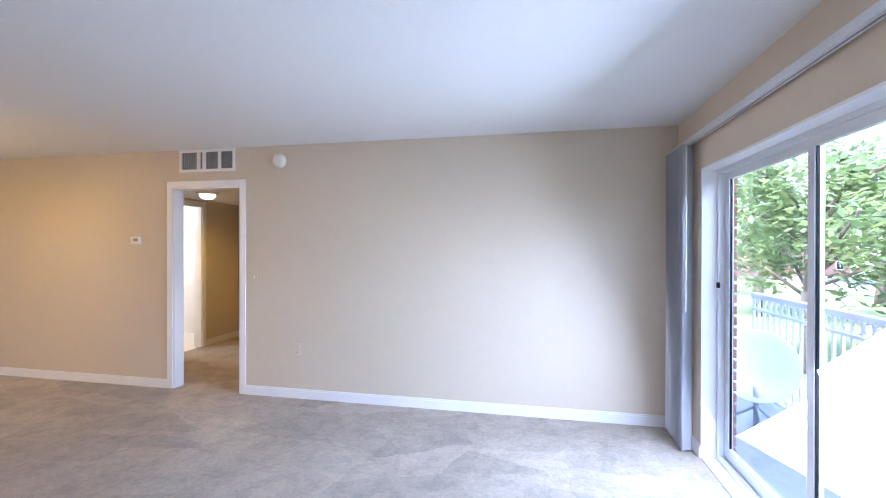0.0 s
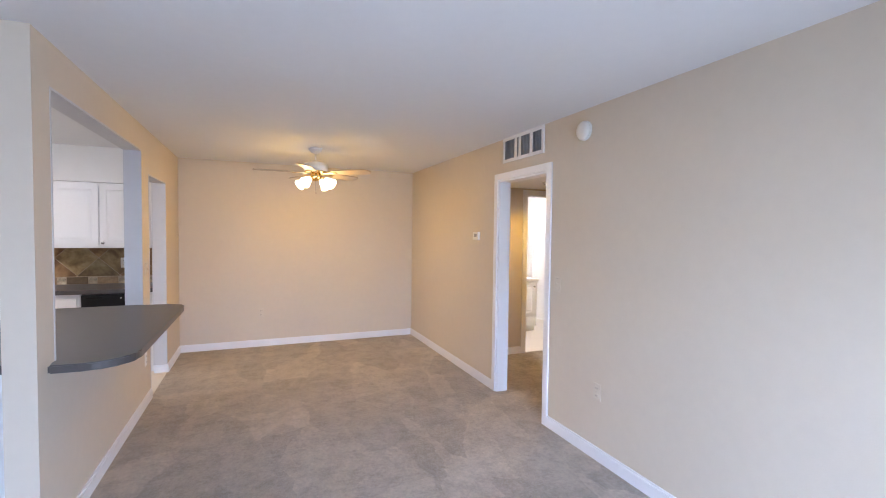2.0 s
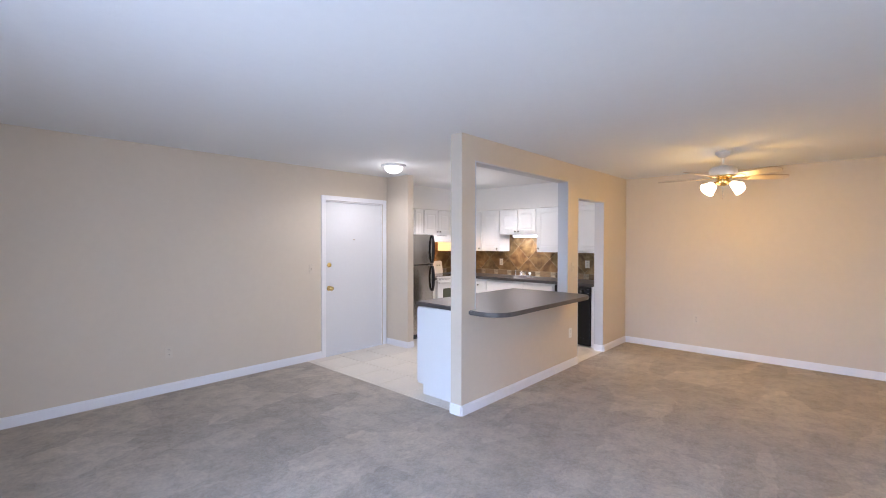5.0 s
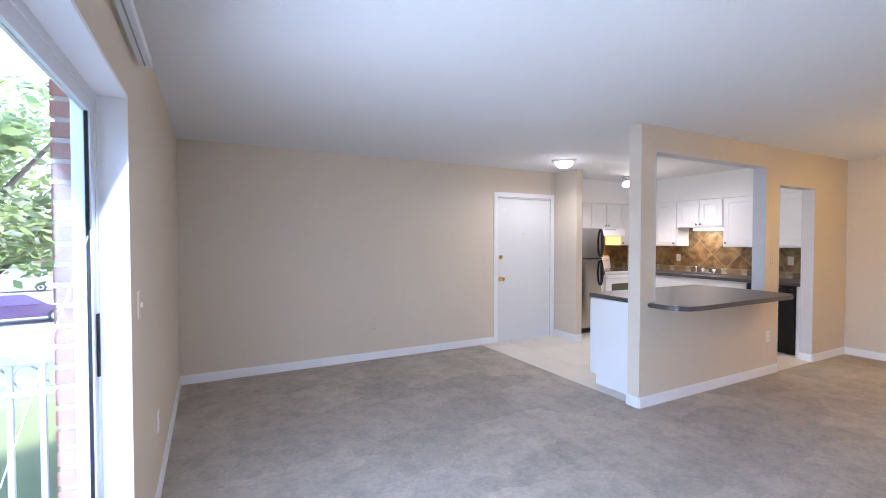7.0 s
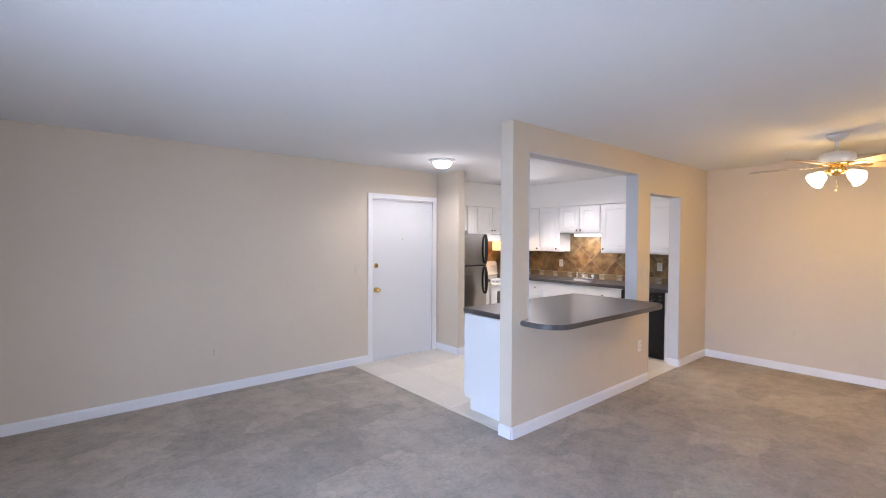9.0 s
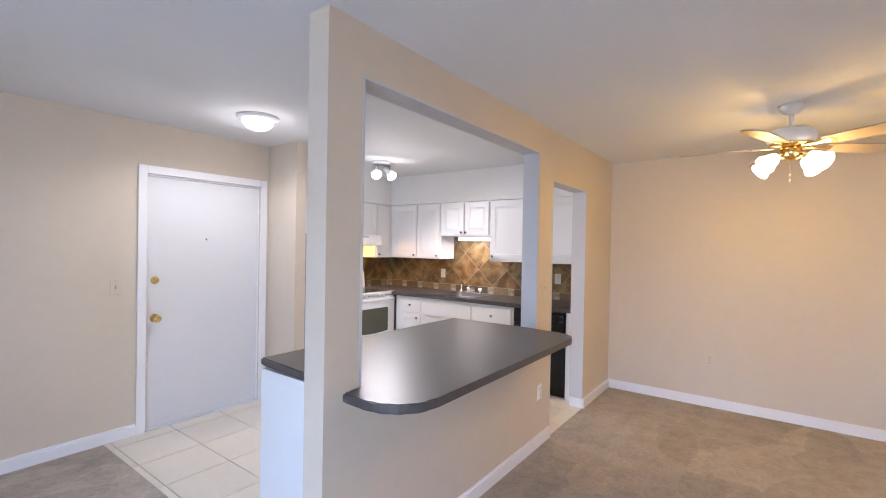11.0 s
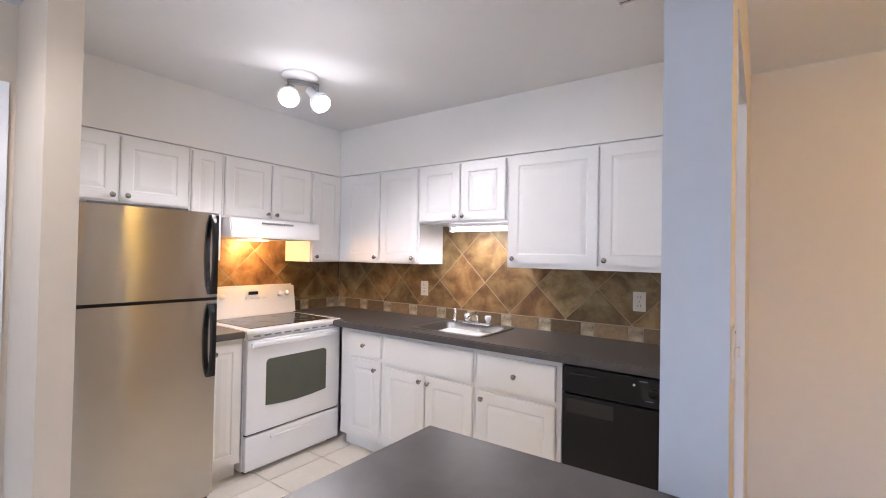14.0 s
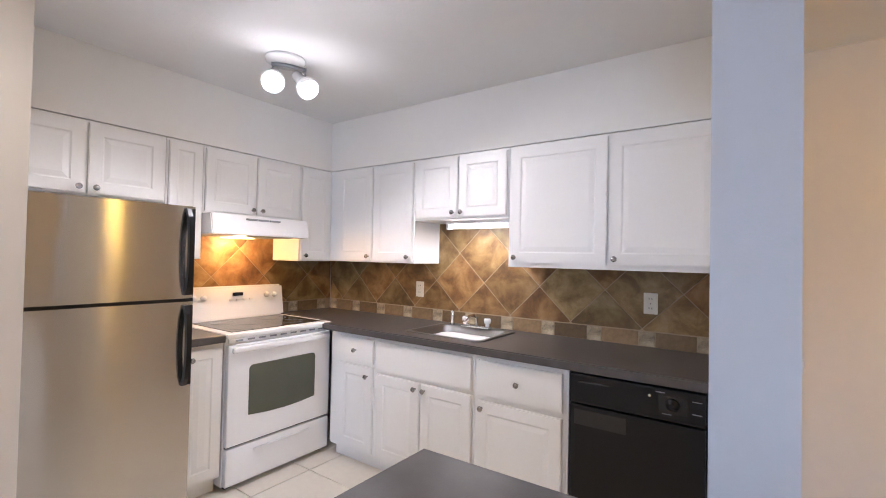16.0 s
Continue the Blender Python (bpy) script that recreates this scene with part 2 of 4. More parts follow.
def box(bm, x0, y0, z0, x1, y1, z1):
    v = [bm.verts.new(p) for p in ((x0, y0, z0), (x1, y0, z0), (x1, y1, z0), (x0, y1, z0), (x0, y0, z1), (x1, y0, z1), (x1, y1, z1), (x0, y1, z1))]
    fs = [bm.faces.new([v[i] for i in q]) for q in ((0, 3, 2, 1), (4, 5, 6, 7), (0, 1, 5, 4), (1, 2, 6, 5), (2, 3, 7, 6), (3, 0, 4, 7))]
    return v, fs


def boxes(*dims, bevel=0.0):
    bm = bmesh.new()
    for d in dims:
        box(bm, min(d[0], d[3]), min(d[1], d[4]), min(d[2], d[5]), max(d[0], d[3]), max(d[1], d[4]), max(d[2], d[5]))
    if bevel:
        bmesh.ops.bevel(bm, geom=bm.edges[:], offset=bevel, segments=2, profile=0.6, affect="EDGES")
    return bm


def lathe(profile, at=(0, 0, 0), turn=None, seg=24, bm=None):
    """A solid of revolution about z from (radius, height) pairs."""
    bm = bm or bmesh.new()
    m = Matrix.Translation(at) @ (turn or Matrix())
    rings = []
    for r, z in profile:
        r = max(r, 0.0004)
        rings.append([bm.verts.new(m @ Vector((r * math.cos(2 * math.pi * i / seg), r * math.sin(2 * math.pi * i / seg), z))) for i in range(seg)])
    for a, b in zip(rings, rings[1:]):
        for i in range(seg):
            f = bm.faces.new((a[i], a[(i + 1) % seg], b[(i + 1) % seg], b[i]))
            f.smooth = True
    bm.faces.new(list(reversed(rings[0])))
    bm.faces.new(rings[-1])
    return bm


def tube(points, radius, seg=8, bm=None):
    """A round bar along a line of points."""
    bm = bm or bmesh.new()
    pts = [Vector(p) for p in points]
    rings = []
    for i, p in enumerate(pts):
        d = (pts[min(i + 1, len(pts) - 1)] - pts[max(i - 1, 0)]).normalized()
        side = d.cross(Vector((0, 0, 1)) if abs(d.z) < 0.9 else Vector((1, 0, 0))).normalized()
        up = side.cross(d)
        rings.append([bm.verts.new(p + radius * (side * math.cos(2 * math.pi * k / seg) + up * math.sin(2 * math.pi * k / seg))) for k in range(seg)])
    for a, b in zip(rings, rings[1:]):
        for k in range(seg):
            f = bm.faces.new((a[k], a[(k + 1) % seg], b[(k + 1) % seg], b[k]))
            f.smooth = True
    bm.faces.new(rings[0])
    bm.faces.new(list(reversed(rings[-1])))
    return bm


def prism(outline, z0, z1, bevel=0.0):
    bm = bmesh.new()
    lo, hi = [bm.verts.new((x, y, z0)) for x, y in outline], [bm.verts.new((x, y, z1)) for x, y in outline]
    n = len(lo)
    bm.faces.new(list(reversed(lo)))
    bm.faces.new(hi)
    for i in range(n):
        bm.faces.new((lo[i], lo[(i + 1) % n], hi[(i + 1) % n], hi[i]))
    if bevel:
        es = [e for e in bm.edges if abs(e.verts[0].co.z - e.verts[1].co.z) < 1e-6]
        bmesh.ops.bevel(bm, geom=es, offset=bevel, segments=2, affect="EDGES")
    return bm


def mesh(name, bm, mt):
    bmesh.ops.recalc_face_normals(bm, faces=bm.faces[:])
    d = bpy.data.meshes.new(name)
    bm.to_mesh(d)
    bm.free()
    d.materials.append(mt)
    return d


def part(name, bm, mt, parent, label=""):
    ob = new(name, mesh(name, bm, mt))
    ob.parent = parent
    return tagged(ob, label)


def thing(name, at, label, category, group=""):
    """An empty at a thing's base, at a place or a pose."""
    ob = new(name)
    ob.empty_display_size = 0.1
    ob.matrix_basis = at if isinstance(at, Matrix) else Matrix.Translation(at)
    return tagged(ob, label, category, group)


def structure(name, bm, mt, label, category):
    return tagged(new(name, mesh(name, bm, mt)), label, category, kind="structure")


# ---- the shell ----
NORTH, SOUTH, EAST, WEST, TOP = 4.245, -1.365, 1.632, -5.745, 2.44
KW, KS, DN, DS = -5.605, -2.0, 1.18, 1.058
structure("wall_north", boxes((WEST - .12, NORTH, 0, -3.14, NORTH + .12, TOP), (-2.355, NORTH, 0, EAST, NORTH + .12, TOP), (-3.14, NORTH, 2.06, -2.355, NORTH + .12, TOP)), WALL, "long beige painted wall with a hall doorway", "wall")
structure("wall_west", boxes((WEST - .12, DS, 0, WEST, NORTH, TOP)), WALL, "warm beige painted dining room end wall", "wall")
structure("wall_kitchen_west", boxes((KW - .12, KS - .12, 0, KW, DS, TOP)), SOFFIT, "white painted kitchen wall behind the sink", "wall")
structure("wall_kitchen_south", boxes((KW, KS - .12, 0, -3.235, KS, TOP)), SOFFIT, "white painted kitchen wall behind the range", "wall")
structure("wall_stub", boxes((-3.345, KS, 0, -3.235, -0.92, TOP)), WALL, "short beige wall stub beside the refrigerator", "wall")
structure("wall_south", boxes((-2.19, SOUTH - .14, 0, EAST, SOUTH, TOP), (-3.235, SOUTH - .14, 0, -3.15, SOUTH, TOP), (-3.15, SOUTH - .14, 2.04, -2.19, SOUTH, TOP)), WALL, "beige painted living room wall with the entry door", "wall")
structure("wall_divider", boxes((-2.072, DS, 0, -1.89, DN, TOP), (-4.12, DS, 0, -2.072, DN, .86), (-4.12, DS, .86, -3.862, DN, TOP), (-3.862, DS, 2.225, -2.072, DN, TOP), (-4.92, DS, 2.05, -4.12, DN, TOP), (WEST, DS, 0, -4.92, DN, TOP)), WALL, "beige partition with a serving opening and kitchen doorway", "wall")
structure("wall_east", boxes((EAST, SOUTH - .14, 0, EAST + .12, 1.68, TOP), (EAST, 3.72, 0, EAST + .12, NORTH + .12, TOP), (EAST, 1.68, 1.99, EAST + .12, 3.72, TOP)), WALL, "beige outer wall with a sliding glass door", "wall")
structure("ceiling", boxes((WEST - .12, KS - .12, TOP, EAST + .12, NORTH + .12, TOP + .12)), CEIL, "flat white painted ceiling", "ceiling")
structure("soffit", boxes((KW, -1.67, 2.055, -5.302, DS, TOP), (KW, KS, 2.055, -3.345, -1.67, TOP)), SOFFIT, "white boxed soffit above the kitchen cabinets", "soffit")
structure("floor_slab", boxes((WEST - .12, KS - .14, -.2, EAST + .27, NORTH + 3.2, -.012)), GROUT, "concrete slab below the floor finishes", "floor")
structure("floor_carpet", boxes((-1.92, SOUTH, -.012, EAST, DN, 0), (WEST, DN, -.012, EAST, NORTH, 0), (-3.14, NORTH, -.012, -2.355, NORTH + .12, 0), (-4.25, NORTH + .12, -.012, -1.6, 6.75, 0)), CARPET, "beige grey trodden wall to wall carpet", "carpet")

# hall beyond the doorway, with a lowered ceiling, and the bathroom off it
structure("wall_hall_west", boxes((-4.37, NORTH + .12, 0, -4.25, 5.30, 2.3), (-4.37, 5.95, 0, -4.25, 6.75, 2.3), (-4.37, 5.30, 2.05, -4.25, 5.95, 2.3)), WALL, "beige hall wall with a bathroom doorway", "wall")
structure("wall_hall_north", boxes((-4.37, 6.75, 0, -1.6, 6.87, 2.3)), WALL, "beige wall at the end of the hall", "wall")
structure("wall_hall_east", boxes((-1.6, NORTH + .12, 0, -1.48, 6.87, 2.3)), WALL, "beige hall side wall", "wall")
structure("ceiling_hall", boxes((-4.37, NORTH + .12, 2.13, -1.48, 6.87, 2.2)), CEIL, "lowered white hall ceiling", "ceiling")
structure("wall_bath", boxes((-6.4, 4.5, 0, -6.3, 6.9, 2.3), (-6.3, 4.5, 0, -4.37, 4.6, 2.3), (-6.3, 6.8, 0, -4.37, 6.9, 2.3)), SOFFIT, "white painted bathroom walls", "wall")
structure("ceiling_bath", boxes((-6.4, 4.5, 2.3, -4.37, 6.9, 2.4)), CEIL, "white bathroom ceiling", "ceiling")
structure("floor_bath", boxes((-6.3, 4.6, -.012, -4.25, 6.8, 0.004)), FLOORTILE, "cream tiled bathroom floor", "floor")


def baseboard(name, x0, y0, x1, y1, nx, ny):
    """A skirting along a line, proud of the wall by its normal."""
    t = .014
    bm = boxes((x0, y0, 0, x1 + nx * t, y1 + ny * t, .075), (x0, y0, .075, x1 + nx * t * .55, y1 + ny * t * .55, .09))
    return structure(name, bm, TRIM, "white painted baseboard", "baseboard")


for run in ((WEST, NORTH, -3.20, NORTH, 0, -1), (-2.295, NORTH, EAST, NORTH, 0, -1), (WEST, DN, WEST, NORTH, 1, 0), (EAST, SOUTH, EAST, 1.68, -1, 0), (EAST, 3.72, EAST, NORTH, -1, 0),
            (-2.13, SOUTH, EAST, SOUTH, 0, 1), (-3.235, SOUTH, -3.235, -.92, 1, 0), (-3.345, -.92, -3.235, -.92, 0, 1), (WEST, DN, -4.92, DN, 0, 1), (-4.12, DN, -1.89, DN, 0, 1),
            (-1.89, DS, -1.89, DN, 1, 0), (-4.25, 4.37, -4.25, 5.24, 1, 0), (-4.25, 6.01, -4.25, 6.75, 1, 0), (-4.25, 6.75, -1.6, 6.75, 0, -1), (-4.92, DS, -4.92, DN, 1, 0), (-4.12, DS, -4.12, DN, -1, 0)):
    baseboard("baseboard", *run)


def casing(name, a0, a1, top, face, out, axis, label):
    """Flat trim about a doorway on one wall face. axis: the way along the wall."""
    w, t = .062, .016
    rows = [(a0 - w, 0, a0, top + w), (a1, 0, a1 + w, top + w), (a0, top, a1, top + w)]
    if axis == "x":
        dims = [(a, face, b, c, face + out * t, d) for a, b, c, d in rows]
    else:
        dims = [(face, a, b, face + out * t, c, d) for a, b, c, d in rows]
    return structure(name, boxes(*dims, bevel=.003), TRIM, label, "trim")


casing("trim_hall_door", -3.14, -2.355, 2.06, NORTH, -1, "x", "white casing round the hall doorway")
structure("jamb_hall_door", boxes((-3.14, NORTH, 0, -3.123, NORTH + .12, 2.06), (-2.372, NORTH, 0, -2.355, NORTH + .12, 2.06), (-3.123, NORTH, 2.043, -2.372, NORTH + .12, 2.06)), TRIM, "white jamb lining of the hall doorway", "trim")
casing("trim_front_door", -3.15, -2.19, 2.04, SOUTH, 1, "x", "white casing round the entry door")
casing("trim_bath_door", 5.30, 5.95, 2.05, -4.25, 1, "y", "white casing round the bathroom doorway")
structure("jamb_bath_door", boxes((-4.37, 5.30, 0, -4.25, 5.317, 2.05), (-4.37, 5.933, 0, -4.25, 5.95, 2.05), (-4.37, 5.317, 2.033, -4.25, 5.933, 2.05)), TRIM, "white jamb lining of the bathroom doorway", "trim")
structure("jamb_kitchen_door", boxes((-4.92, DS - .003, .09, -4.907, DN + .003, 2.05), (-4.907, DS - .003, 2.037, -4.133, DN + .003, 2.05), (-4.133, DS - .003, .09, -4.12, DN + .003, 2.05)), SHADEDWHITE, "white painted reveal of the kitchen doorway", "trim")
structure("jamb_serving_opening", boxes((-3.862, DS - .003, .90, -3.849, DN + .003, 2.225), (-3.849, DS - .003, 2.212, -2.085, DN + .003, 2.225), (-2.085, DS - .003, .90, -2.072, DN + .003, 2.225)), SHADEDWHITE, "white painted reveal of the serving opening", "trim")

# ---- kitchen ----


def knob(parent, x, z, y=0.0, mt=NICKEL, size=1.0):
    turn = Matrix.Rotation(radians(-90), 4, "X")
    s = size
    part("knob", lathe([(.006 * s, 0), (.005 * s, .012 * s), (.013 * s, .018 * s), (.0155 * s, .024 * s), (.012 * s, .030 * s), (.003 * s, .032 * s)], (x, y, z), turn, 16), mt, parent, "round satin metal knob" if mt is NICKEL else "")


def panel_door(name, parent, x0, x1, z0, z1, y=0.0, raised=True, frame_w=.055, mt=CABINET):
    """A routed door or drawer front that stands proud of its cabinet's face, facing +y."""
    bm = bmesh.new()
    _, fs = box(bm, x0, y, z0, x1, y + .018, z1)
    front = max(fs, key=lambda f: f.calc_center_median().y)
    bmesh.ops.bevel(bm, geom=list(front.edges), offset=.004, segments=2, affect="EDGES")
    if raised:
        front = max((f for f in bm.faces), key=lambda f: (round(f.calc_center_median().y, 4), f.calc_area()))
        for th, dp in ((frame_w, 0), (.007, -.0035), (.004, 0), (.024, .0035)):
            bmesh.ops.inset_region(bm, faces=[front], thickness=th, depth=dp, use_even_offset=True)
    return part(name, bm, mt, parent)


def cabinet(at, width, z0, z1, depth, label, group, fronts, knobs, kick=False, name="wall_cabinet"):
    """A cabinet unit whose face lies at local y = 0 and looks to +y. fronts: (name, x0, x1, z0, z1); knobs: (front, x, z)."""
    c = thing(name, at, label, "cabinet", group)
    if kick:
        part("body", boxes((0, -depth, .10, width, 0, z1)), CABINET, c)
        part("toe_kick", boxes((0, -depth, 0, width, -.06, .10)), CABINET, c)
    else:
        part("body", boxes((0, -depth, z0, width, 0, z1), bevel=.002), CABINET, c)
    for i, (nm, x0, x1, a, b) in enumerate(fronts):
        d = panel_door(nm, c, x0, x1, a, b, raised=(nm == "door"), frame_w=min(.055, (x1 - x0) * .22))
        for k, x, z in knobs:
            if k == i:
                knob(d, x, z, .018)
    return c


# wall units over the range side; they face north, so their length runs with -x as seen from the room
def south(x1):
    return pose(x1 - .04, -1.67, 0)


UP, LOW = "white wall cabinets", "white base cabinets"
cabinet(south(-4.043), .743, 1.665, 2.05, .33, "white two-door cabinet over the refrigerator", UP, [("door", .012, .366, 1.675, 2.035), ("door", .376, .733, 1.675, 2.035)], [(0, .335, 1.705), (1, .407, 1.705)])
cabinet(south(-4.255), .210, 1.345, 2.05, .33, "narrow white wall cabinet between hood and refrigerator", UP, [("door", .012, .198, 1.355, 2.035)], [])
cabinet(south(-4.965), .708, 1.632, 2.05, .33, "short white two-door cabinet over the hood", UP, [("door", .012, .349, 1.645, 2.035), ("door", .359, .698, 1.645, 2.035)], [(0, .32, 1.675), (1, .388, 1.675)])
cabinet(south(-5.27), .303, 1.335, 2.05, .33, "white single-door corner wall cabinet", UP, [("door", .012, .290, 1.345, 2.035)], [(0, .262, 1.378)])


def west(y1):
    """Local x runs towards -y, the face looks east."""
    return pose(-5.302, y1, 0, 0, 0, -90)


cabinet(west(-.795), .872, 1.338, 2.05, .31, "white two-door wall cabinet beside the sink", UP, [("door", .012, .385, 1.35, 2.035), ("door", .395, .765, 1.35, 2.035)], [(0, .045, 1.382), (1, .425, 1.382)])
cabinet(west(-.078), .716, 1.632, 2.05, .31, "short white two-door cabinet over the sink", UP, [("door", .012, .352, 1.645, 2.035), ("door", .362, .704, 1.645, 2.035)], [(0, .325, 1.675), (1, .39, 1.675)])
cabinet(west(1.048), 1.125, 1.338, 2.05, .31, "large white two-door wall cabinet beside the serving opening", UP, [("door", .030, .545, 1.362, 2.035), ("door", .557, 1.108, 1.362, 2.035)], [(0, .515, 1.395), (1, 1.075, 1.395)])


def west_base(y1):
    return pose(-5.012, y1, 0, 0, 0, -90)


cabinet(west_base(-.853), .42, 0, .87, .60, "white base cabinet with one drawer over a door", LOW, [("drawer_front", .015, .33, .69, .845), ("door", .015, .33, .12, .665)], [(0, .17, .765), (1, .06, .61)], True, "base_cabinet")
cabinet(west_base(-.118), .733, 0, .87, .60, "white two-door sink base cabinet", LOW, [("false_front", .015, .718, .665, .845), ("door", .015, .361, .12, .64), ("door", .371, .718, .12, .64)], [(1, .332, .605), (2, .40, .605)], True, "base_cabinet")
cabinet(west_base(.402), .518, 0, .87, .60, "white base cabinet with one wide drawer over a door", LOW, [("drawer_front", .03, .495, .655, .84), ("door", .03, .495, .12, .625)], [(0, .26, .75), (1, .465, .59)], True, "base_cabinet")
cabinet(pose(-4.298, -1.385, 0), .240, 0, .87, .60, "narrow white base cabinet between range and refrigerator", LOW, [("door", .015, .222, .12, .845)], [(0, .185, .80)], True, "base_cabinet")

# dishwasher at the end of the run
dw = thing("dishwasher", pose(-4.995, .972, 0, 0, 0, -90), "black built-in dishwasher below the counter", "dishwasher")
part("body", boxes((0.005, -.58, .10, .56, -.02, .865)), BLACK, dw)
part("door_panel", boxes((.008, -.02, .12, .557, .012, .72), bevel=.006), BLACK, dw)
cp = part("control_panel", boxes((.008, -.02, .728, .557, .018, .862), bevel=.008), BLACK, dw)
part("latch_strip", boxes((.375, .018, .826, .515, .024, .836), bevel=.002), BLACKGLASS, cp, "glossy black latch strip")
part("handle_recess", boxes((.305, .010, .63, .535, .0135, .70), bevel=.001), DARK, dw, "dark moulded pull recess")
part("dial_plate", boxes((.07, .018, .765, .18, .0205, .835), bevel=.001), BLACKGLASS, cp, "glossy black dial plate")
part("dial", lathe([(.026, 0), (.024, .012), (.012, .016), (.010, .026)], (.125, .0205, .80), Matrix.Rotation(radians(-90), 4, "X"), 20), BLACK, cp)
part("indicator", lathe([(.006, 0), (.006, .003), (.002, .004)], (.213, .018, .823), Matrix.Rotation(radians(-90), 4, "X"), 12), PLASTIC, cp, "pale round indicator")
for bx, bz in ((.155, .842), (.13, .756), (.02, .825), (.02, .775)):
    part("legend", boxes((bx, .018, bz, bx + .035, .0188, bz + .004)), GREYMETAL, cp)
part("kick_plate", boxes((.008, -.09, .01, .557, -.06, .10)), BLACK, dw)

structure("filler_panel", boxes((-5.59, .976, 0, -5.005, DS, .871)), CABINET, "white filler panel beside the dishwasher", "trim")

# worktops
bm = prism([(KW, KS), (-5.072, KS), (-5.072, -1.325), (-4.965, -1.325), (-4.965, DS), (KW, DS)], .872, .915, .006)
worktop = tagged(new("worktop", mesh("worktop", bm, LAMINATE)), "dark grey laminate worktop along the sink wall", "worktop")
tagged(new("worktop", mesh("worktop", boxes((-4.297, KS, .872, -4.058, -1.35, .915), bevel=.006), LAMINATE)), "short dark grey laminate worktop beside the range", "worktop")


def arc(cx, cy, r, a0, a1, n=9):
    return [(cx + r * math.cos(radians(a0 + (a1 - a0) * i / n)), cy + r * math.sin(radians(a0 + (a1 - a0) * i / n))) for i in range(n + 1)]


outline = [(-3.835, .437), (-2.09, .42), (-2.045, DS - .003), (-2.074, DS - .003), (-2.074, DN + .003), (-1.985, DN + .003)] + arc(-2.185, 1.315, .20, 0, 90) + arc(-3.66, 1.355, .16, 90, 180) + [(-3.82, DN + .003), (-3.845, DN + .003), (-3.845, DS)]
bar = thing("bar_counter", (0, 0, 0), "dark grey laminate bar counter through the serving opening", "counter")
part("top", prism(outline, .8645, .905, .006), LAMINATE, bar)
part("under_board", prism([(-3.81, .46), (-2.11, .44), (-2.065, DS - .003), (-2.074, DS - .003), (-2.074, DN + .003), (-2.01, DN + .003)] + arc(-2.185, 1.315, .175, 0, 90) + arc(-3.645, 1.355, .135, 90, 180) + [(-3.78, DN + .003), (-3.765, DS)], .8605, .8645), GROUT, bar, "pale particle board underside")
pen = thing("peninsula_cabinet", (-2.83, .80, 0), "white painted peninsula cabinet below the bar counter", "cabinet")
part("body", boxes((-.87, -.33, .10, .765, .248, .860)), CABINET, pen)
part("toe_kick", boxes((-.87, -.255, 0, .765, .248, .10)), CABINET, pen)
part("end_trim", boxes((.765, .19, 0, .776, .248, .860)), TRIM, pen)
for i in range(3):
    d = panel_door("door", pen, 0, .52, .12, .84)
    d.matrix_basis = pose(-.34 + i * .55, -.33, 0, 0, 0, 180)
    knob(d, .06, .79, .018)

# refrigerator
FX0, FX1, FY = -4.045, -3.373, -1.178
fr = thing("refrigerator", ((FX0 + FX1) / 2, -1.55, 0), "stainless steel top-freezer refrigerator with black handles", "refrigerator")
hw, fy = (FX1 - FX0) / 2, FY + 1.55
fr.matrix_basis = fr.matrix_basis @ pose(0, 0, 0, 0, 0, -2.8)  # pushed in a little askew
part("body", boxes((-hw + .005, -.40, .03, hw - .005, fy - .075, 1.60), bevel=.006), GREYMETAL, fr, "grey painted cabinet")


def fridge_door(name, z0, z1):
    bm = boxes((-hw, fy - .065, z0, hw, fy, z1))
    es = [e for e in bm.edges if abs(e.verts[0].co.z - e.verts[1].co.z) > .1 and e.verts[0].co.y > fy - .01]
    bmesh.ops.bevel(bm, geom=es, offset=.022, segments=5, affect="EDGES")
    for f in bm.faces:
        f.smooth = True
    ob = part(name, bm, STEEL, fr)
    ob.data.set_sharp_from_angle(angle=radians(35))
    return ob


top_door, low_door = fridge_door("freezer_door", 1.158, 1.612), fridge_door("fridge_door", .095, 1.142)
part("gasket", boxes((-hw + .012, fy - .078, .10, hw - .012, fy - .062, 1.60)), BLACK, fr)
part("seam", boxes((-hw + .004, fy - .05, 1.142, hw - .004, fy - .01, 1.158)), BLACK, fr)
part("toe_grille", boxes((-hw + .01, fy - .10, .012, hw - .01, fy - .05, .09), bevel=.004), BLACK, fr)
for dr, z0, z1 in ((top_door, 1.175, 1.60), (low_door, .735, 1.125)):
    n = 10
    pts = [(-hw + .045, fy + .006 + .046 * math.sin(math.pi * min(1, max(0, (i / n)))) ** .5, z0 + (z1 - z0) * i / n) for i in range(n + 1)]
    bm = bmesh.new()
    rows = []
    for x, y, z in pts:
        rows.append([bm.verts.new(p) for p in ((x - .012, y - .012, z), (x + .012, y - .012, z), (x + .010, y + .010, z), (x - .010, y + .010, z))])
    for a, b in zip(rows, rows[1:]):
        for k in range(4):
            bm.faces.new((a[k], a[(k + 1) % 4], b[(k + 1) % 4], b[k]))
    bm.faces.new(rows[0])
    bm.faces.new(rows[-1])
    part("handle", bm, BLACK, dr, "black moulded bow handle")
    part("handle_base", boxes((-hw + .012, fy, z0, -hw + .034, fy + .012, z1), bevel=.003), BLACK, dr)
part("hinge_cap", boxes((hw - .09, fy - .09, 1.612, hw - .01, fy - .01, 1.625), bevel=.004), GREYMETAL, fr)

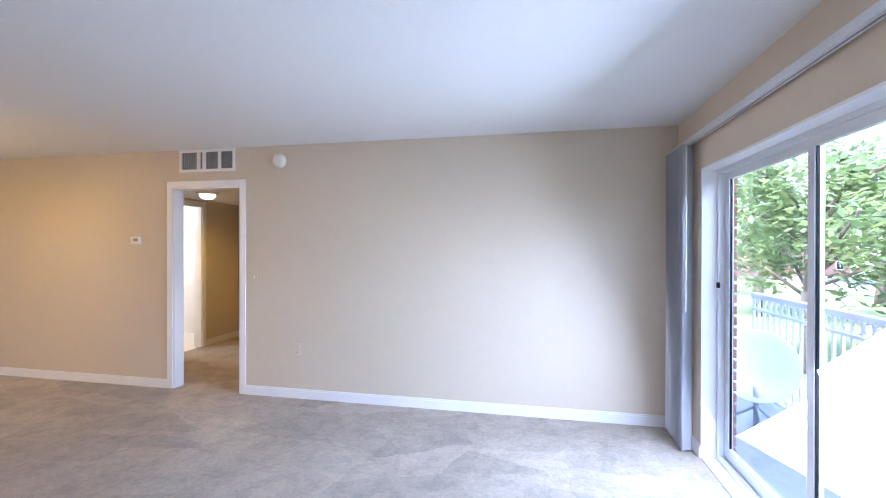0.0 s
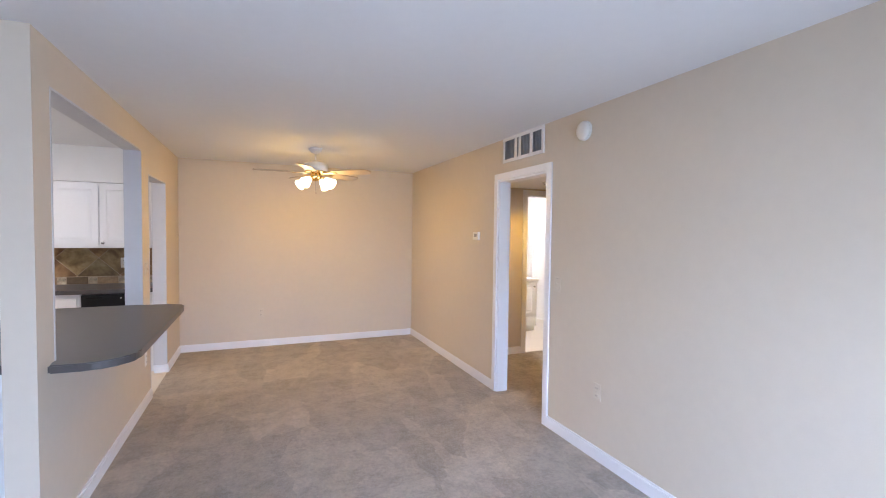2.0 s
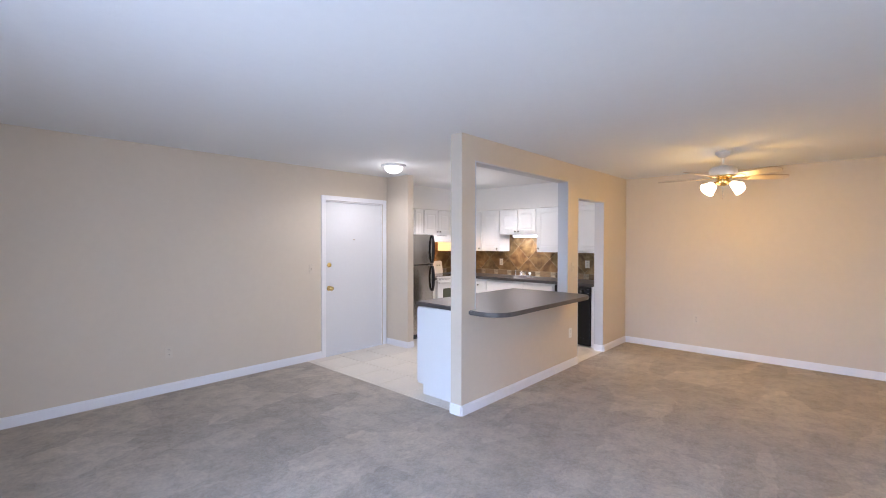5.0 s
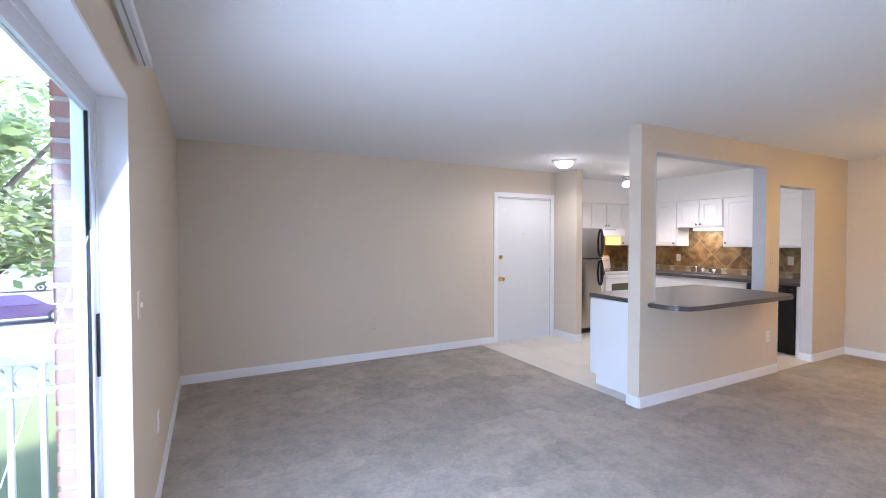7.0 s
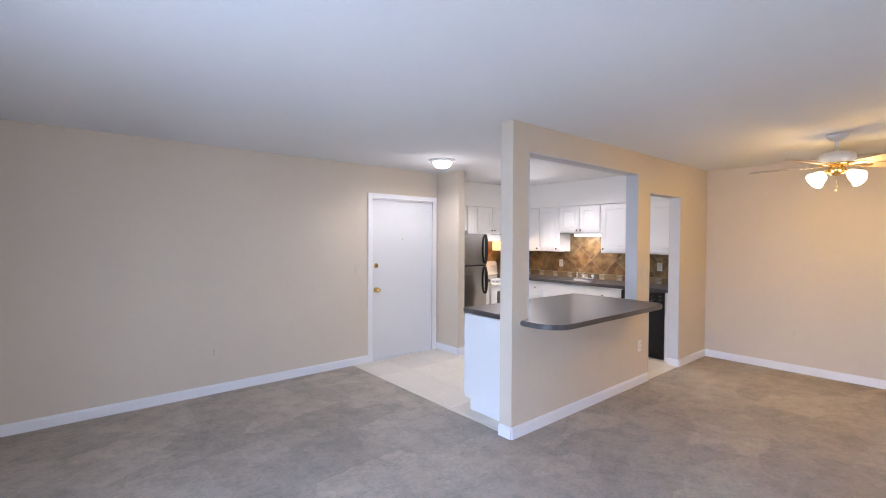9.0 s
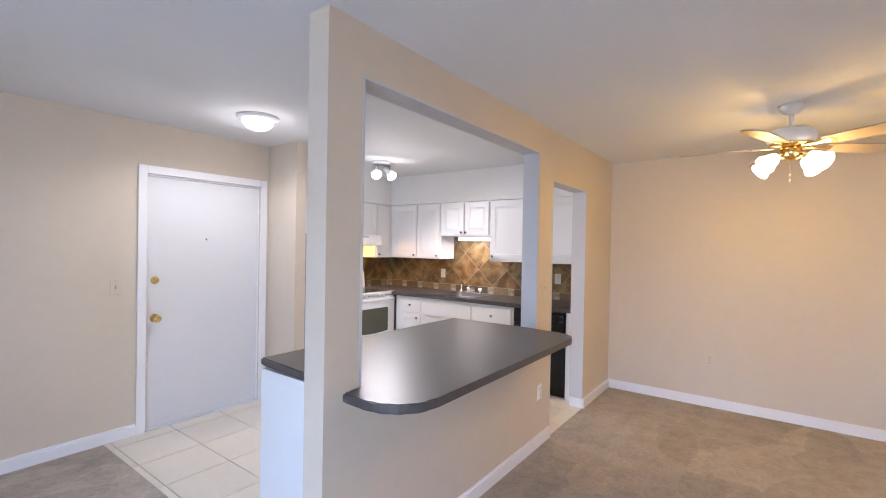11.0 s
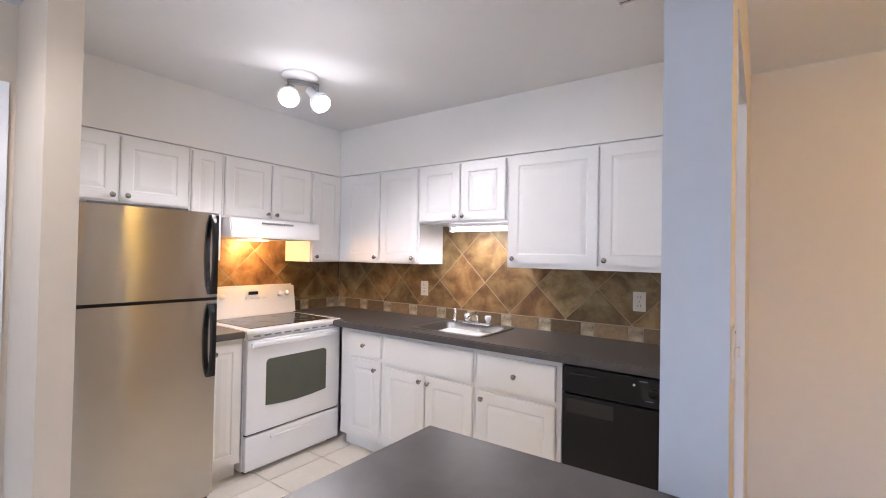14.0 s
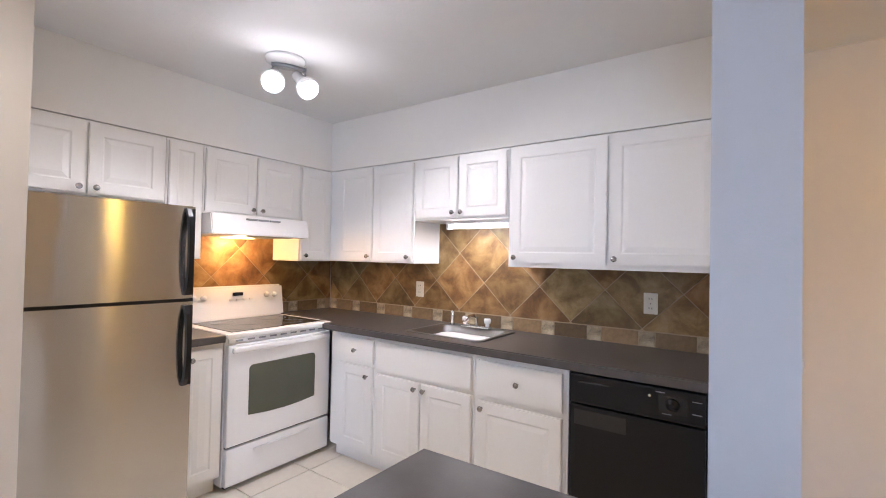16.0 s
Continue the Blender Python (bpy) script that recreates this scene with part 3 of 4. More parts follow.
# range
RX0, RX1, RF, RB = -5.058, -4.308, -1.350, -1.98
rg = thing("range", ((RX0 + RX1) / 2, -1.65, 0), "white freestanding electric range with a glass cooktop", "range")
rw, rf, rb = (RX1 - RX0) / 2, RF + 1.65, RB + 1.65
part("body", boxes((-rw, rb, .03, rw, rf - .035, .885), bevel=.004), ENAMEL, rg)
part("cooktop_frame", boxes((-rw - .004, rb, .886, rw + .004, rf + .004, .916), bevel=.010), ENAMEL, rg)
ck = part("glass_top", boxes((-rw + .05, rb + .10, .914, rw - .05, rf - .05, .919), bevel=.002), BLACKGLASS, rg, "smooth black ceramic glass")
for cx, cy, r in ((-.18, -.12, .10), (.18, -.12, .075), (-.18, .12, .075), (.18, .12, .10)):
    part("burner_ring", tube([(cx + r * math.cos(2 * math.pi * k / 32), cy + r * math.sin(2 * math.pi * k / 32), .9185) for k in range(33)], .0016, 5), GREYMETAL, ck)
bg = part("backguard", prism([(-rw, rb), (rw, rb), (rw, rb + .075), (-rw, rb + .075)], .912, 1.148, .012), ENAMEL, rg)
for v in bg.data.vertices:
    if v.co.z > 1.1 and v.co.y > rb + .04:
        v.co.y -= .035
for kx in (-.30, -.235, .235, .30):
    kb = part("control_knob", lathe([(.021, 0), (.020, .010), (.013, .012), (.012, .026), (.004, .027)], (kx, rb + .055, 1.075), Matrix.Rotation(radians(-98), 4, "X"), 18), ENAMEL, bg)
part("display", boxes((-.045, rb + .052, 1.078, .03, rb + .060, 1.102)), BLACK, bg, "dark clock display")
for i in range(4):
    part("button", boxes((-.12 + i * .05, rb + .056, 1.045, -.095 + i * .05, rb + .062, 1.058)), PLASTIC, bg)
part("vent_strip", boxes((-rw + .02, rf - .036, .856, rw - .02, rf - .022, .884)), ENAMEL, rg)
for i in range(9):
    part("vent_slot", boxes((-.33 + i * .075, rf - .024, .864, -.285 + i * .075, rf - .019, .874)), GREYMETAL, rg)
od = part("oven_door", boxes((-rw + .004, rf - .034, .262, rw - .004, rf + .004, .850), bevel=.008), ENAMEL, rg)
bm = prism(arc(-.215, .455, .025, 180, 270, 4) + arc(.215, .455, .025, 270, 360, 4) + [(.24, .725), (.12, .737), (0, .741), (-.12, .737), (-.24, .725)], 0, .006)
bmesh.ops.transform(bm, matrix=Matrix(((1, 0, 0, 0), (0, 0, 1, rf + .003), (0, -1, 0, 1.148), (0, 0, 0, 1))), verts=bm.verts[:])
part("oven_window", bm, OVENGLASS, od, "dark tinted oven window")
part("handle", boxes((-rw + .02, rf + .008, .803, rw - .02, rf + .030, .837), bevel=.010), ENAMEL, od, "full width white bar handle")
for sx in (-1, 1):
    part("handle_post", boxes((sx * (rw - .06) - .02, rf, .806, sx * (rw - .06) + .02, rf + .014, .834), bevel=.004), ENAMEL, od)
dr = part("storage_drawer", boxes((-rw + .004, rf - .034, .035, rw - .004, rf + .004, .250), bevel=.008), ENAMEL, rg)
part("pull_lip", boxes((-.20, rf, .200, .20, rf + .014, .214), bevel=.005), ENAMEL, dr)
part("shadow_gap", boxes((-rw + .012, rf - .036, .250, rw - .012, rf - .02, .262)), BLACK, rg)
for sx in (-1, 1):
    part("foot", boxes((sx * (rw - .05) - .02, rf - .09, 0, sx * (rw - .05) + .02, rf - .05, .03)), BLACK, rg)

# hood
hd = thing("range_hood", (-4.65, -1.83, 1.5), "white under-cabinet range hood with a lit lamp", "range hood")
bm = bmesh.new()
vs, _ = box(bm, -.352, -.165, .0, .352, .29, .13)
for v in vs:
    if v.co.y > .2 and v.co.z > .1:
        v.co.y -= .03
bmesh.ops.bevel(bm, geom=bm.edges[:], offset=.006, segments=2, affect="EDGES")
hb = part("canopy", bm, ENAMEL, hd)
for i in range(3):
    part("louvre", boxes((-.12 + i * .085, .268, .098, -.045 + i * .085, .276, .110)), GREYMETAL, hb)
part("filter", boxes((-.25, -.12, -.004, .25, .20, .002)), GREYMETAL, hd, "grey mesh filter")
part("lamp_lens", boxes((-.10, -.10, -.012, .10, .0, -.003), bevel=.003), HOODGLOW, hd, "glowing amber lamp lens")

# sink and tap
sk = thing("kitchen_sink", (-5.30, -.405, .915), "stainless steel drop-in sink in the dark worktop", "sink")
bm = bmesh.new()
rx, ry = .235, .285
rings = []
for sx, sy, z in ((rx, ry, .002), (rx, ry, .006), (rx - .03, ry - .03, .006), (rx - .045, ry - .045, -.01), (rx - .06, ry - .06, -.15), (.02, .02, -.155)):
    o = []
    for cx, cy, a0 in ((1, 1, 0), (-1, 1, 90), (-1, -1, 180), (1, -1, 270)):
        r = min(.05, sx, sy)
        o += [(cx * (sx - r) + r * math.cos(radians(a0 + a)), cy * (sy - r) + r * math.sin(radians(a0 + a)), z) for a in (0, 30, 60, 90)]
    rings.append([bm.verts.new(p) for p in o])
for a, b in zip(rings, rings[1:]):
    for i in range(len(a)):
        bm.faces.new((a[i], a[(i + 1) % len(a)], b[(i + 1) % len(a)], b[i])).smooth = True
bm.faces.new(rings[-1])
part("basin", bm, SINKSTEEL, sk)
part("drain", lathe([(.04, -.1545), (.04, -.150), (.015, -.152)], (0, 0, 0), None, 20), CHROME, sk)
# cut the worktop where the basin sinks in
cut = bmesh.new()
box(cut, -5.30 - rx + .03, -.405 - ry + .03, .80, -5.30 + rx - .03, -.405 + ry - .03, 1.0)
cutter = bpy.data.objects.new("cutter", mesh("cutter", cut, STEEL))
scene.collection.objects.link(cutter)
mod = worktop.modifiers.new("sink_hole", "BOOLEAN")
mod.object, mod.operation, mod.solver = cutter, "DIFFERENCE", "EXACT"
bpy.context.view_layer.update()
cutmesh = bpy.data.meshes.new_from_object(worktop.evaluated_get(bpy.context.evaluated_depsgraph_get()))
worktop.modifiers.clear()
worktop.data = cutmesh
bpy.data.objects.remove(cutter)
fc = thing("kitchen_faucet", (-5.495, -.405, .921), "chrome two-handle faucet behind the sink", "faucet")
part("base_plate", boxes((-.028, -.11, 0, .028, .11, .018), bevel=.006), CHROME, fc)
part("spout", tube([(0, 0, .01), (0, 0, .06), (.03, 0, .085), (.09, 0, .082), (.14, 0, .068), (.15, 0, .045)], .011, 10), CHROME, fc)
ACRYL = material("clear_acrylic_handle", (0.72, 0.74, 0.76), 0.12, spread=0.04, coat=0.5)
for sy in (-.085, .085):
    part("handle", lathe([(.015, .018), (.013, .03), (.022, .038), (.024, .06), (.017, .068)], (0, sy, 0), None, 12), ACRYL, fc, "clear faceted acrylic handle")
part("sprayer", lathe([(.018, 0), (.016, .012), (.011, .02), (.012, .075), (.016, .09), (.006, .098)], (-.01, -.20, 0), None, 14), CHROME, fc)

# light bar below the short cabinet
tb = thing("under_cabinet_light", (-5.45, -.37, 1.632), "lit fluorescent tube fixture under the cabinet", "light")
part("housing", boxes((-.035, -.24, -.020, .045, .24, 0), bevel=.003), ENAMEL, tb)
part("tube", tube([(0.012, -.225, -.036), (0.012, .225, -.036)], .015, 12), TUBE, tb, "glowing white fluorescent tube")
for sy in (-.233, .233):
    part("end_cap", boxes((-.01, sy - .008, -.055, .034, sy + .008, -.018)), ENAMEL, tb)

# twin ceiling spots
sp = thing("ceiling_spotlight", (-4.37, -.965, TOP), "white ceiling fixture with two lit spot heads", "ceiling light")
spots = []
part("canopy", lathe([(.105, 0), (.105, -.012), (.095, -.022), (.02, -.024)], (0, 0, 0), None, 28), ENAMEL, sp)
part("cross_bar", tube([(.055, -.045, -.035), (0, 0, -.03), (-.10, .045, -.035)], .011, 8), GREYMETAL, sp, "grey metal cross bar")
for hx, hy, aim in ((.045, -.035, (.48, .62, -.62)), (-.085, .035, (.02, .74, -.67))):
    a = Vector(aim).normalized()
    tip = Vector((hx, hy, -.105))
    part("arm", tube([(hx * 1.1, hy * 1.1, -.03), (hx * 1.15, hy * 1.15, -.065), tip - a * .05], .009, 8), GREYMETAL, sp, "grey metal swivel arm")
    q = Vector((0, 0, 1)).rotation_difference(a).to_matrix().to_4x4()
    hdp = part("head", lathe([(.010, -.085), (.026, -.082), (.030, -.070), (.030, .0), (.036, .012), (.056, .040), (.060, .062), (.060, .082), (.054, .082), (.052, .072)], tip, q, 28), ENAMEL, sp)
    part("head_ring", lathe([(.0605, .060), (.0620, .064), (.0620, .070), (.0605, .074)], tip, q, 28), ENAMEL, hdp)
    spots.append((Vector((-4.37, -.965, TOP)) + tip + a * .10, a))
    part("bulb", lathe([(.052, .0725), (.053, .081), (.040, .090), (.006, .094)], tip, q, 24), SPOTFACE, hdp, "glowing reflector bulb face")

# ceiling register in the kitchen
vt = thing("ceiling_register", (-4.48, .84, TOP), "white louvred metal ceiling register", "vent")
part("frame", boxes((-.17, -.10, -.010, .17, -.075, 0), (-.17, .075, -.010, .17, .10, 0), (-.17, -.075, -.010, -.145, .075, 0), (.145, -.075, -.010, .17, .075, 0), bevel=.002), ENAMEL, vt)
part("backing", boxes((-.145, -.075, -.002, .145, .075, 0)), DARK, vt)
for i in range(7):
    part("slat", boxes((-.125 + i * .042, -.075, -.010, -.110 + i * .042, .075, -.003)), ENAMEL, vt)


def outlet(name, at, label, mt=IVORY, toggle=False):
    """A wall plate that looks to local +y."""
    o = thing(name, at, label, "switch" if toggle else "outlet")
    pl = part("plate", boxes((-.036, 0, -.058, .036, .006, .058), bevel=.003), mt, o)
    if toggle:
        part("toggle", boxes((-.005, .006, -.012, .005, .016, .012), bevel=.002), mt, o)
    else:
        for z in (-.026, .026):
            rc = part("receptacle", boxes((-.017, .006, z - .015, .017, .0085, z + .015), bevel=.003), mt, o)
            for sx in (-.007, .007):
                part("slot", boxes((sx - .0015, .0085, z - .004, sx + .0015, .0092, z + .006)), DARK, rc)
    part("screw", lathe([(.003, 0), (.003, .001), (.001, .0014)], (0, .006, 0 if not toggle else .045), Matrix.Rotation(radians(-90), 4, "X"), 8), NICKEL, o)
    return o


EASTWARD, NORTHWARD, SOUTHWARD, WESTWARD = -90, 0, 180, 90
outlet("wall_outlet", pose(-5.593, -.965, 1.14, 0, 0, EASTWARD), "ivory wall outlet on the brown backsplash")
outlet("wall_outlet", pose(-5.593, .65, 1.155, 0, 0, EASTWARD), "ivory wall outlet on the brown backsplash")
outlet("wall_outlet", pose(WEST, 2.13, .45, 0, 0, EASTWARD), "beige wall outlet on the dining wall", PAINTED)
outlet("wall_outlet", pose(-1.74, NORTH, .47, 0, 0, SOUTHWARD), "pale wall outlet on the long wall", PAINTED)
outlet("wall_outlet", pose(-3.93, DN, .41, 0, 0, NORTHWARD), "white wall outlet on the half wall", PLASTIC)
outlet("wall_outlet", pose(-.39, SOUTH, .40, 0, 0, NORTHWARD), "beige wall outlet on the living room wall", PAINTED)
outlet("light_switch", pose(-1.99, SOUTH, 1.16, 0, 0, NORTHWARD), "pale light switch beside the entry door", PAINTED, True)
outlet("light_switch", pose(-3.99, DN, 1.2, 0, 0, NORTHWARD), "beige light switch on the post beside the kitchen doorway", PAINTED, True)
outlet("light_switch", pose(-2.20, NORTH, 1.16, 0, 0, SOUTHWARD), "beige light switch beside the hall doorway", PAINTED, True)
outlet("wall_outlet", pose(EAST, .75, .42, 0, 0, WESTWARD), "white wall outlet on the outer wall", PLASTIC)
outlet("light_switch", pose(EAST, 1.45, 1.18, 0, 0, WESTWARD), "beige light switch beside the sliding door", PAINTED, True)

# ---- living and dining room ----
fd = thing("door_front", (-2.67, SOUTH - .045, 0), "white flat entry door, closed, with brass locks", "door")
slab = part("slab", boxes((-.470, -.022, .012, .470, .022, 2.022), bevel=.002), DOORPAINT, fd)
part("stop", boxes((-.480, -.06, 0, -.470, .03, 2.04), (.470, -.06, 0, .480, .03, 2.04), (-.480, -.06, 2.026, .480, .03, 2.04)), TRIM, fd)
part("threshold", boxes((-.47, -.06, 0, .47, .06, .012), bevel=.003), ALU, fd)
turn = Matrix.Rotation(radians(-90), 4, "X")
part("door_knob", lathe([(.034, 0), (.032, .006), (.012, .012), (.011, .034), (.024, .042), (.029, .056), (.026, .070), (.008, .076)], (.408, .022, .89), turn, 24), BRASS, slab, "polished brass knob")
db = part("deadbolt", lathe([(.031, 0), (.029, .012), (.022, .018), (.004, .019)], (.408, .022, 1.195), turn, 24), BRASS, slab, "polished brass deadbolt")
part("thumb_turn", boxes((.402, .040, 1.178, .414, .056, 1.212), bevel=.002), BRASS, db)
part("peephole", lathe([(.008, 0), (.008, .004), (.004, .005)], (.01, .022, 1.53), turn, 12), BRASS, slab)
for z in (.25, 1.02, 1.8):
    part("hinge", tube([(-.472, .028, z - .05), (-.472, .028, z + .05)], .007, 8), TRIM, fd)

th = thing("thermostat", pose(-3.585, NORTH, 1.52, 0, 0, 180), "white plastic wall thermostat", "thermostat")
part("body", boxes((-.06, 0, -.04, .06, .024, .04), bevel=.006), PLASTIC, th)
part("display", boxes((-.035, .024, -.008, .02, .026, .022)), GREYMETAL, th, "grey display window")
part("lever", boxes((-.03, .024, -.030, .03, .028, -.022)), PLASTIC, th)

sd = thing("smoke_detector", pose(-1.925, NORTH, 2.287, 90, 0, 0), "round white wall smoke detector", "smoke detector")
part("base", lathe([(.070, 0), (.070, .010), (.060, .011)], (0, 0, 0), None, 32), PLASTIC, sd)
part("cover", lathe([(.066, .010), (.066, .024), (.056, .036), (.02, .040), (.004, .040)], (0, 0, 0), None, 32), PLASTIC, sd)

gr = thing("return_vent", (-2.732, NORTH, 2.325), "white framed return air vent above the hall doorway", "vent")
part("frame", boxes((-.325, -.014, -.115, .325, 0, -.085), (-.325, -.014, .085, .325, 0, .115), (-.325, -.014, -.085, -.293, 0, .085), (.293, -.014, -.085, .325, 0, .085), bevel=.003), ENAMEL, gr)
part("backing", boxes((-.293, -.002, -.085, .293, 0, .085)), GREYMETAL, gr)
for i in range(26):
    bm = boxes((-.006, -.011, -.085, -.003, -.002, .085))
    sl = part("slat", bm, GREYMETAL, gr)
    sl.matrix_basis = Matrix.Translation((-.275 + i * .022, 0, 0))
for i in (8, 11, 19):
    part("damper_plate", boxes((-.293 + i * .022, -.013, -.085, -.25 + i * .022, -.0115, .085)), ENAMEL, gr)


def dome_light(at, label):
    d = thing("dome_light", at, label, "ceiling light")
    part("base", lathe([(.150, 0), (.150, -.012), (.138, -.024), (.02, -.025)], (0, 0, 0), None, 32), ENAMEL, d)
    part("shade", lathe([(.004, -.098), (.045, -.094), (.082, -.078), (.105, -.05), (.112, -.024)], (0, 0, 0), None, 32), DOME, d, "glowing frosted glass bowl")
    return d


dome_light((-2.60, -.50, TOP), "white flush dome light, lit, on the ceiling")
dome_light((-3.50, 5.16, 2.13), "small flush dome light, lit, on the hall ceiling").scale = (.85, .85, .85)

# ceiling fan
fn = thing("ceiling_fan", (-4.34, 2.67, TOP), "white ceiling fan with five blades and lit lamps", "ceiling fan")
part("canopy", lathe([(.072, 0), (.070, -.02), (.045, -.05), (.018, -.062)], (0, 0, 0), None, 24), FANWHITE, fn)
part("downrod", tube([(0, 0, -.05), (0, 0, -.16)], .012, 10), FANWHITE, fn)
part("motor", lathe([(.03, -.14), (.10, -.155), (.125, -.175), (.130, -.215), (.118, -.245), (.06, -.262)], (0, 0, 0), None, 32), FANWHITE, fn)
part("motor_band", lathe([(.119, -.246), (.119, -.258), (.05, -.268)], (0, 0, 0), None, 32), BRASS, fn, "brass trim band")
for i in range(5):
    a = radians(54 + 72 * i)
    turn = Matrix.Rotation(a, 4, "Z") @ Matrix.Translation((0, 0, -.262)) @ Matrix.Rotation(radians(-11), 4, "X")
    bm = prism([(.20, -.055), (.30, -.064), (.56, -.072)] + arc(.56, 0, .072, -90, 90, 8)[1:-1] + [(.56, .072), (.30, .064), (.20, .055)], -.004, .004)
    bmesh.ops.transform(bm, matrix=turn, verts=bm.verts[:])
    bl = part("blade", bm, BLADE, fn)
    bm = prism([(.09, -.018), (.16, -.014), (.24, -.035), (.25, 0), (.24, .035), (.16, .014), (.09, .018)], -.010, -.004)
    bmesh.ops.transform(bm, matrix=turn, verts=bm.verts[:])
    part("blade_iron", bm, BRASS, bl, "brass blade bracket")
part("light_hub", lathe([(.05, -.265), (.062, -.29), (.058, -.325), (.035, -.345), (.012, -.352)], (0, 0, 0), None, 24), BRASS, fn, "brass lamp hub")
for i in range(4):
    a = radians(51 + 90 * i)
    d = Vector((math.cos(a), math.sin(a), 0))
    tip = d * .115 + Vector((0, 0, -.335))
    part("lamp_arm", tube([d * .045 + Vector((0, 0, -.31)), d * .085 + Vector((0, 0, -.315)), tip], .009, 8), BRASS, fn)
    q = Vector((0, 0, 1)).rotation_difference((d * .85 + Vector((0, 0, -.52))).normalized()).to_matrix().to_4x4()
    part("lamp_shade", lathe([(.020, 0), (.030, .012), (.040, .04), (.046, .075), (.060, .105), (.054, .105), (.03, .06)], tip, q, 18), BULB, fn, "glowing frosted tulip shade")
for x, z in ((.02, -.47), (-.02, -.43)):
    ch = part("pull_chain", tube([(x, 0, -.34), (x, 0, z)], .0013, 6), GREYMETAL, fn)
    part("pull_bead", lathe([(.004, z - .02), (.007, z - .012), (.004, z)], (x, 0, 0), None, 10), BLADE, ch)

# sliding glass door in the outer wall
X0, X1, Y0, Y1, HEAD, MEET = 1.722, 1.797, 1.68, 3.72, 1.99, 2.66
sl = thing("sliding_door", (1.757, 2.70, 0), "aluminium framed sliding glass door, closed", "sliding door")
fw = .032
hy = (Y1 - Y0) / 2
part("frame", boxes((-.035, -hy, 0, .04, -hy + fw, HEAD), (-.035, hy - fw, 0, .04, hy, HEAD), (-.035, -hy + fw, HEAD - fw, .04, hy - fw, HEAD), (-.035, -hy + fw, 0, .04, hy - fw, .03), bevel=.003), ALU, sl)
part("track", boxes((-.018, -hy + fw, .03, -.012, hy - fw, .042), (.014, -hy + fw, .03, .020, hy - fw, .042)), ALU, sl)
for nm, a, b, x in (("sliding_panel", -hy + fw, MEET - 2.70 + .03, -.016), ("fixed_panel", MEET - 2.70 + .015, hy - fw, .020)):
    sw = .05 if nm == "sliding_panel" else .065
    pn = part(nm, boxes((x - .014, a, .042, x + .014, a + sw, HEAD - fw), (x - .014, b - sw, .042, x + .014, b, HEAD - fw), (x - .014, a + sw, .042, x + .014, b - sw, .12), (x - .014, a + sw, HEAD - fw - .05, x + .014, b - sw, HEAD - fw), bevel=.002), ALU, sl)
    g = part("pane", boxes((x - .003, a + sw, .12, x + .003, b - sw, HEAD - fw - .05)), GLASS, pn, "clear window glass")
    g.visible_shadow = False
    part("gasket", boxes((x - .008, a + sw, .12, x + .008, a + sw + .005, HEAD - fw - .05), (x - .008, b - sw - .005, .12, x + .008, b - sw, HEAD - fw - .05)), BLACK, pn, "black rubber glazing gasket")
part("handle", boxes((-.040, -hy + fw + .004, .96, -.030, -hy + fw + .016, 1.19), bevel=.003), BLACK, sl, "black pull handle")
part("latch", boxes((-.05, hy - fw - .02, 1.18, -.030, hy - fw - .008, 1.22), bevel=.002), BLACK, sl)
structure("jamb_sliding_door", boxes((EAST - .003, Y0 - .01, 0, X0, Y0 + .004, HEAD - .004), (EAST - .003, Y1 - .004, 0, X0, Y1 + .01, HEAD - .004), (EAST - .003, Y0 - .01, HEAD - .004, X0, Y1 + .01, HEAD + .01), (EAST, Y0 + .004, -.012, X0, Y1 - .004, .008)), TRIM, "white painted reveal of the sliding door", "trim")

bl = thing("vertical_blind", (1.595, 2.7, 2.20), "white vertical blinds drawn aside on a head rail", "blind")
part("head_rail", boxes((-.022, -1.26, -.004, .022, 1.50, .036), bevel=.003), ALU, bl, "white metal head rail")
part("rail_slot", boxes((-.003, -1.25, -.007, .003, 1.49, -.003)), GREYMETAL, bl)
part("end_cap", boxes((-.024, -1.268, -.006, .024, -1.258, .038)), PLASTIC, bl)
for i in range(14):
    y = 1.10 + i * .028
    bm = bmesh.new()
    lo, hi = [], []
    for k in range(7):
        u = -.044 + .088 * k / 6
        w = .006 * (1 - (u / .044) ** 2)
        lo.append(bm.verts.new((u, w, -2.19)))
        hi.append(bm.verts.new((u, w, -.012)))
    for k in range(6):
        bm.faces.new((lo[k], lo[k + 1], hi[k + 1], hi[k])).smooth = True
    bmesh.ops.solidify(bm, geom=bm.faces[:], thickness=.0012)
    s_ = part("slat", bm, VINYL, bl)
    s_.matrix_basis = pose(-.03, y, 0, 0, 0, (20 if i < 4 else -30) + random.uniform(-7, 7))
part("wand", tube([(-.05, 1.06, -.02), (-.052, 1.062, -1.2)], .005, 8), PLASTIC, bl)

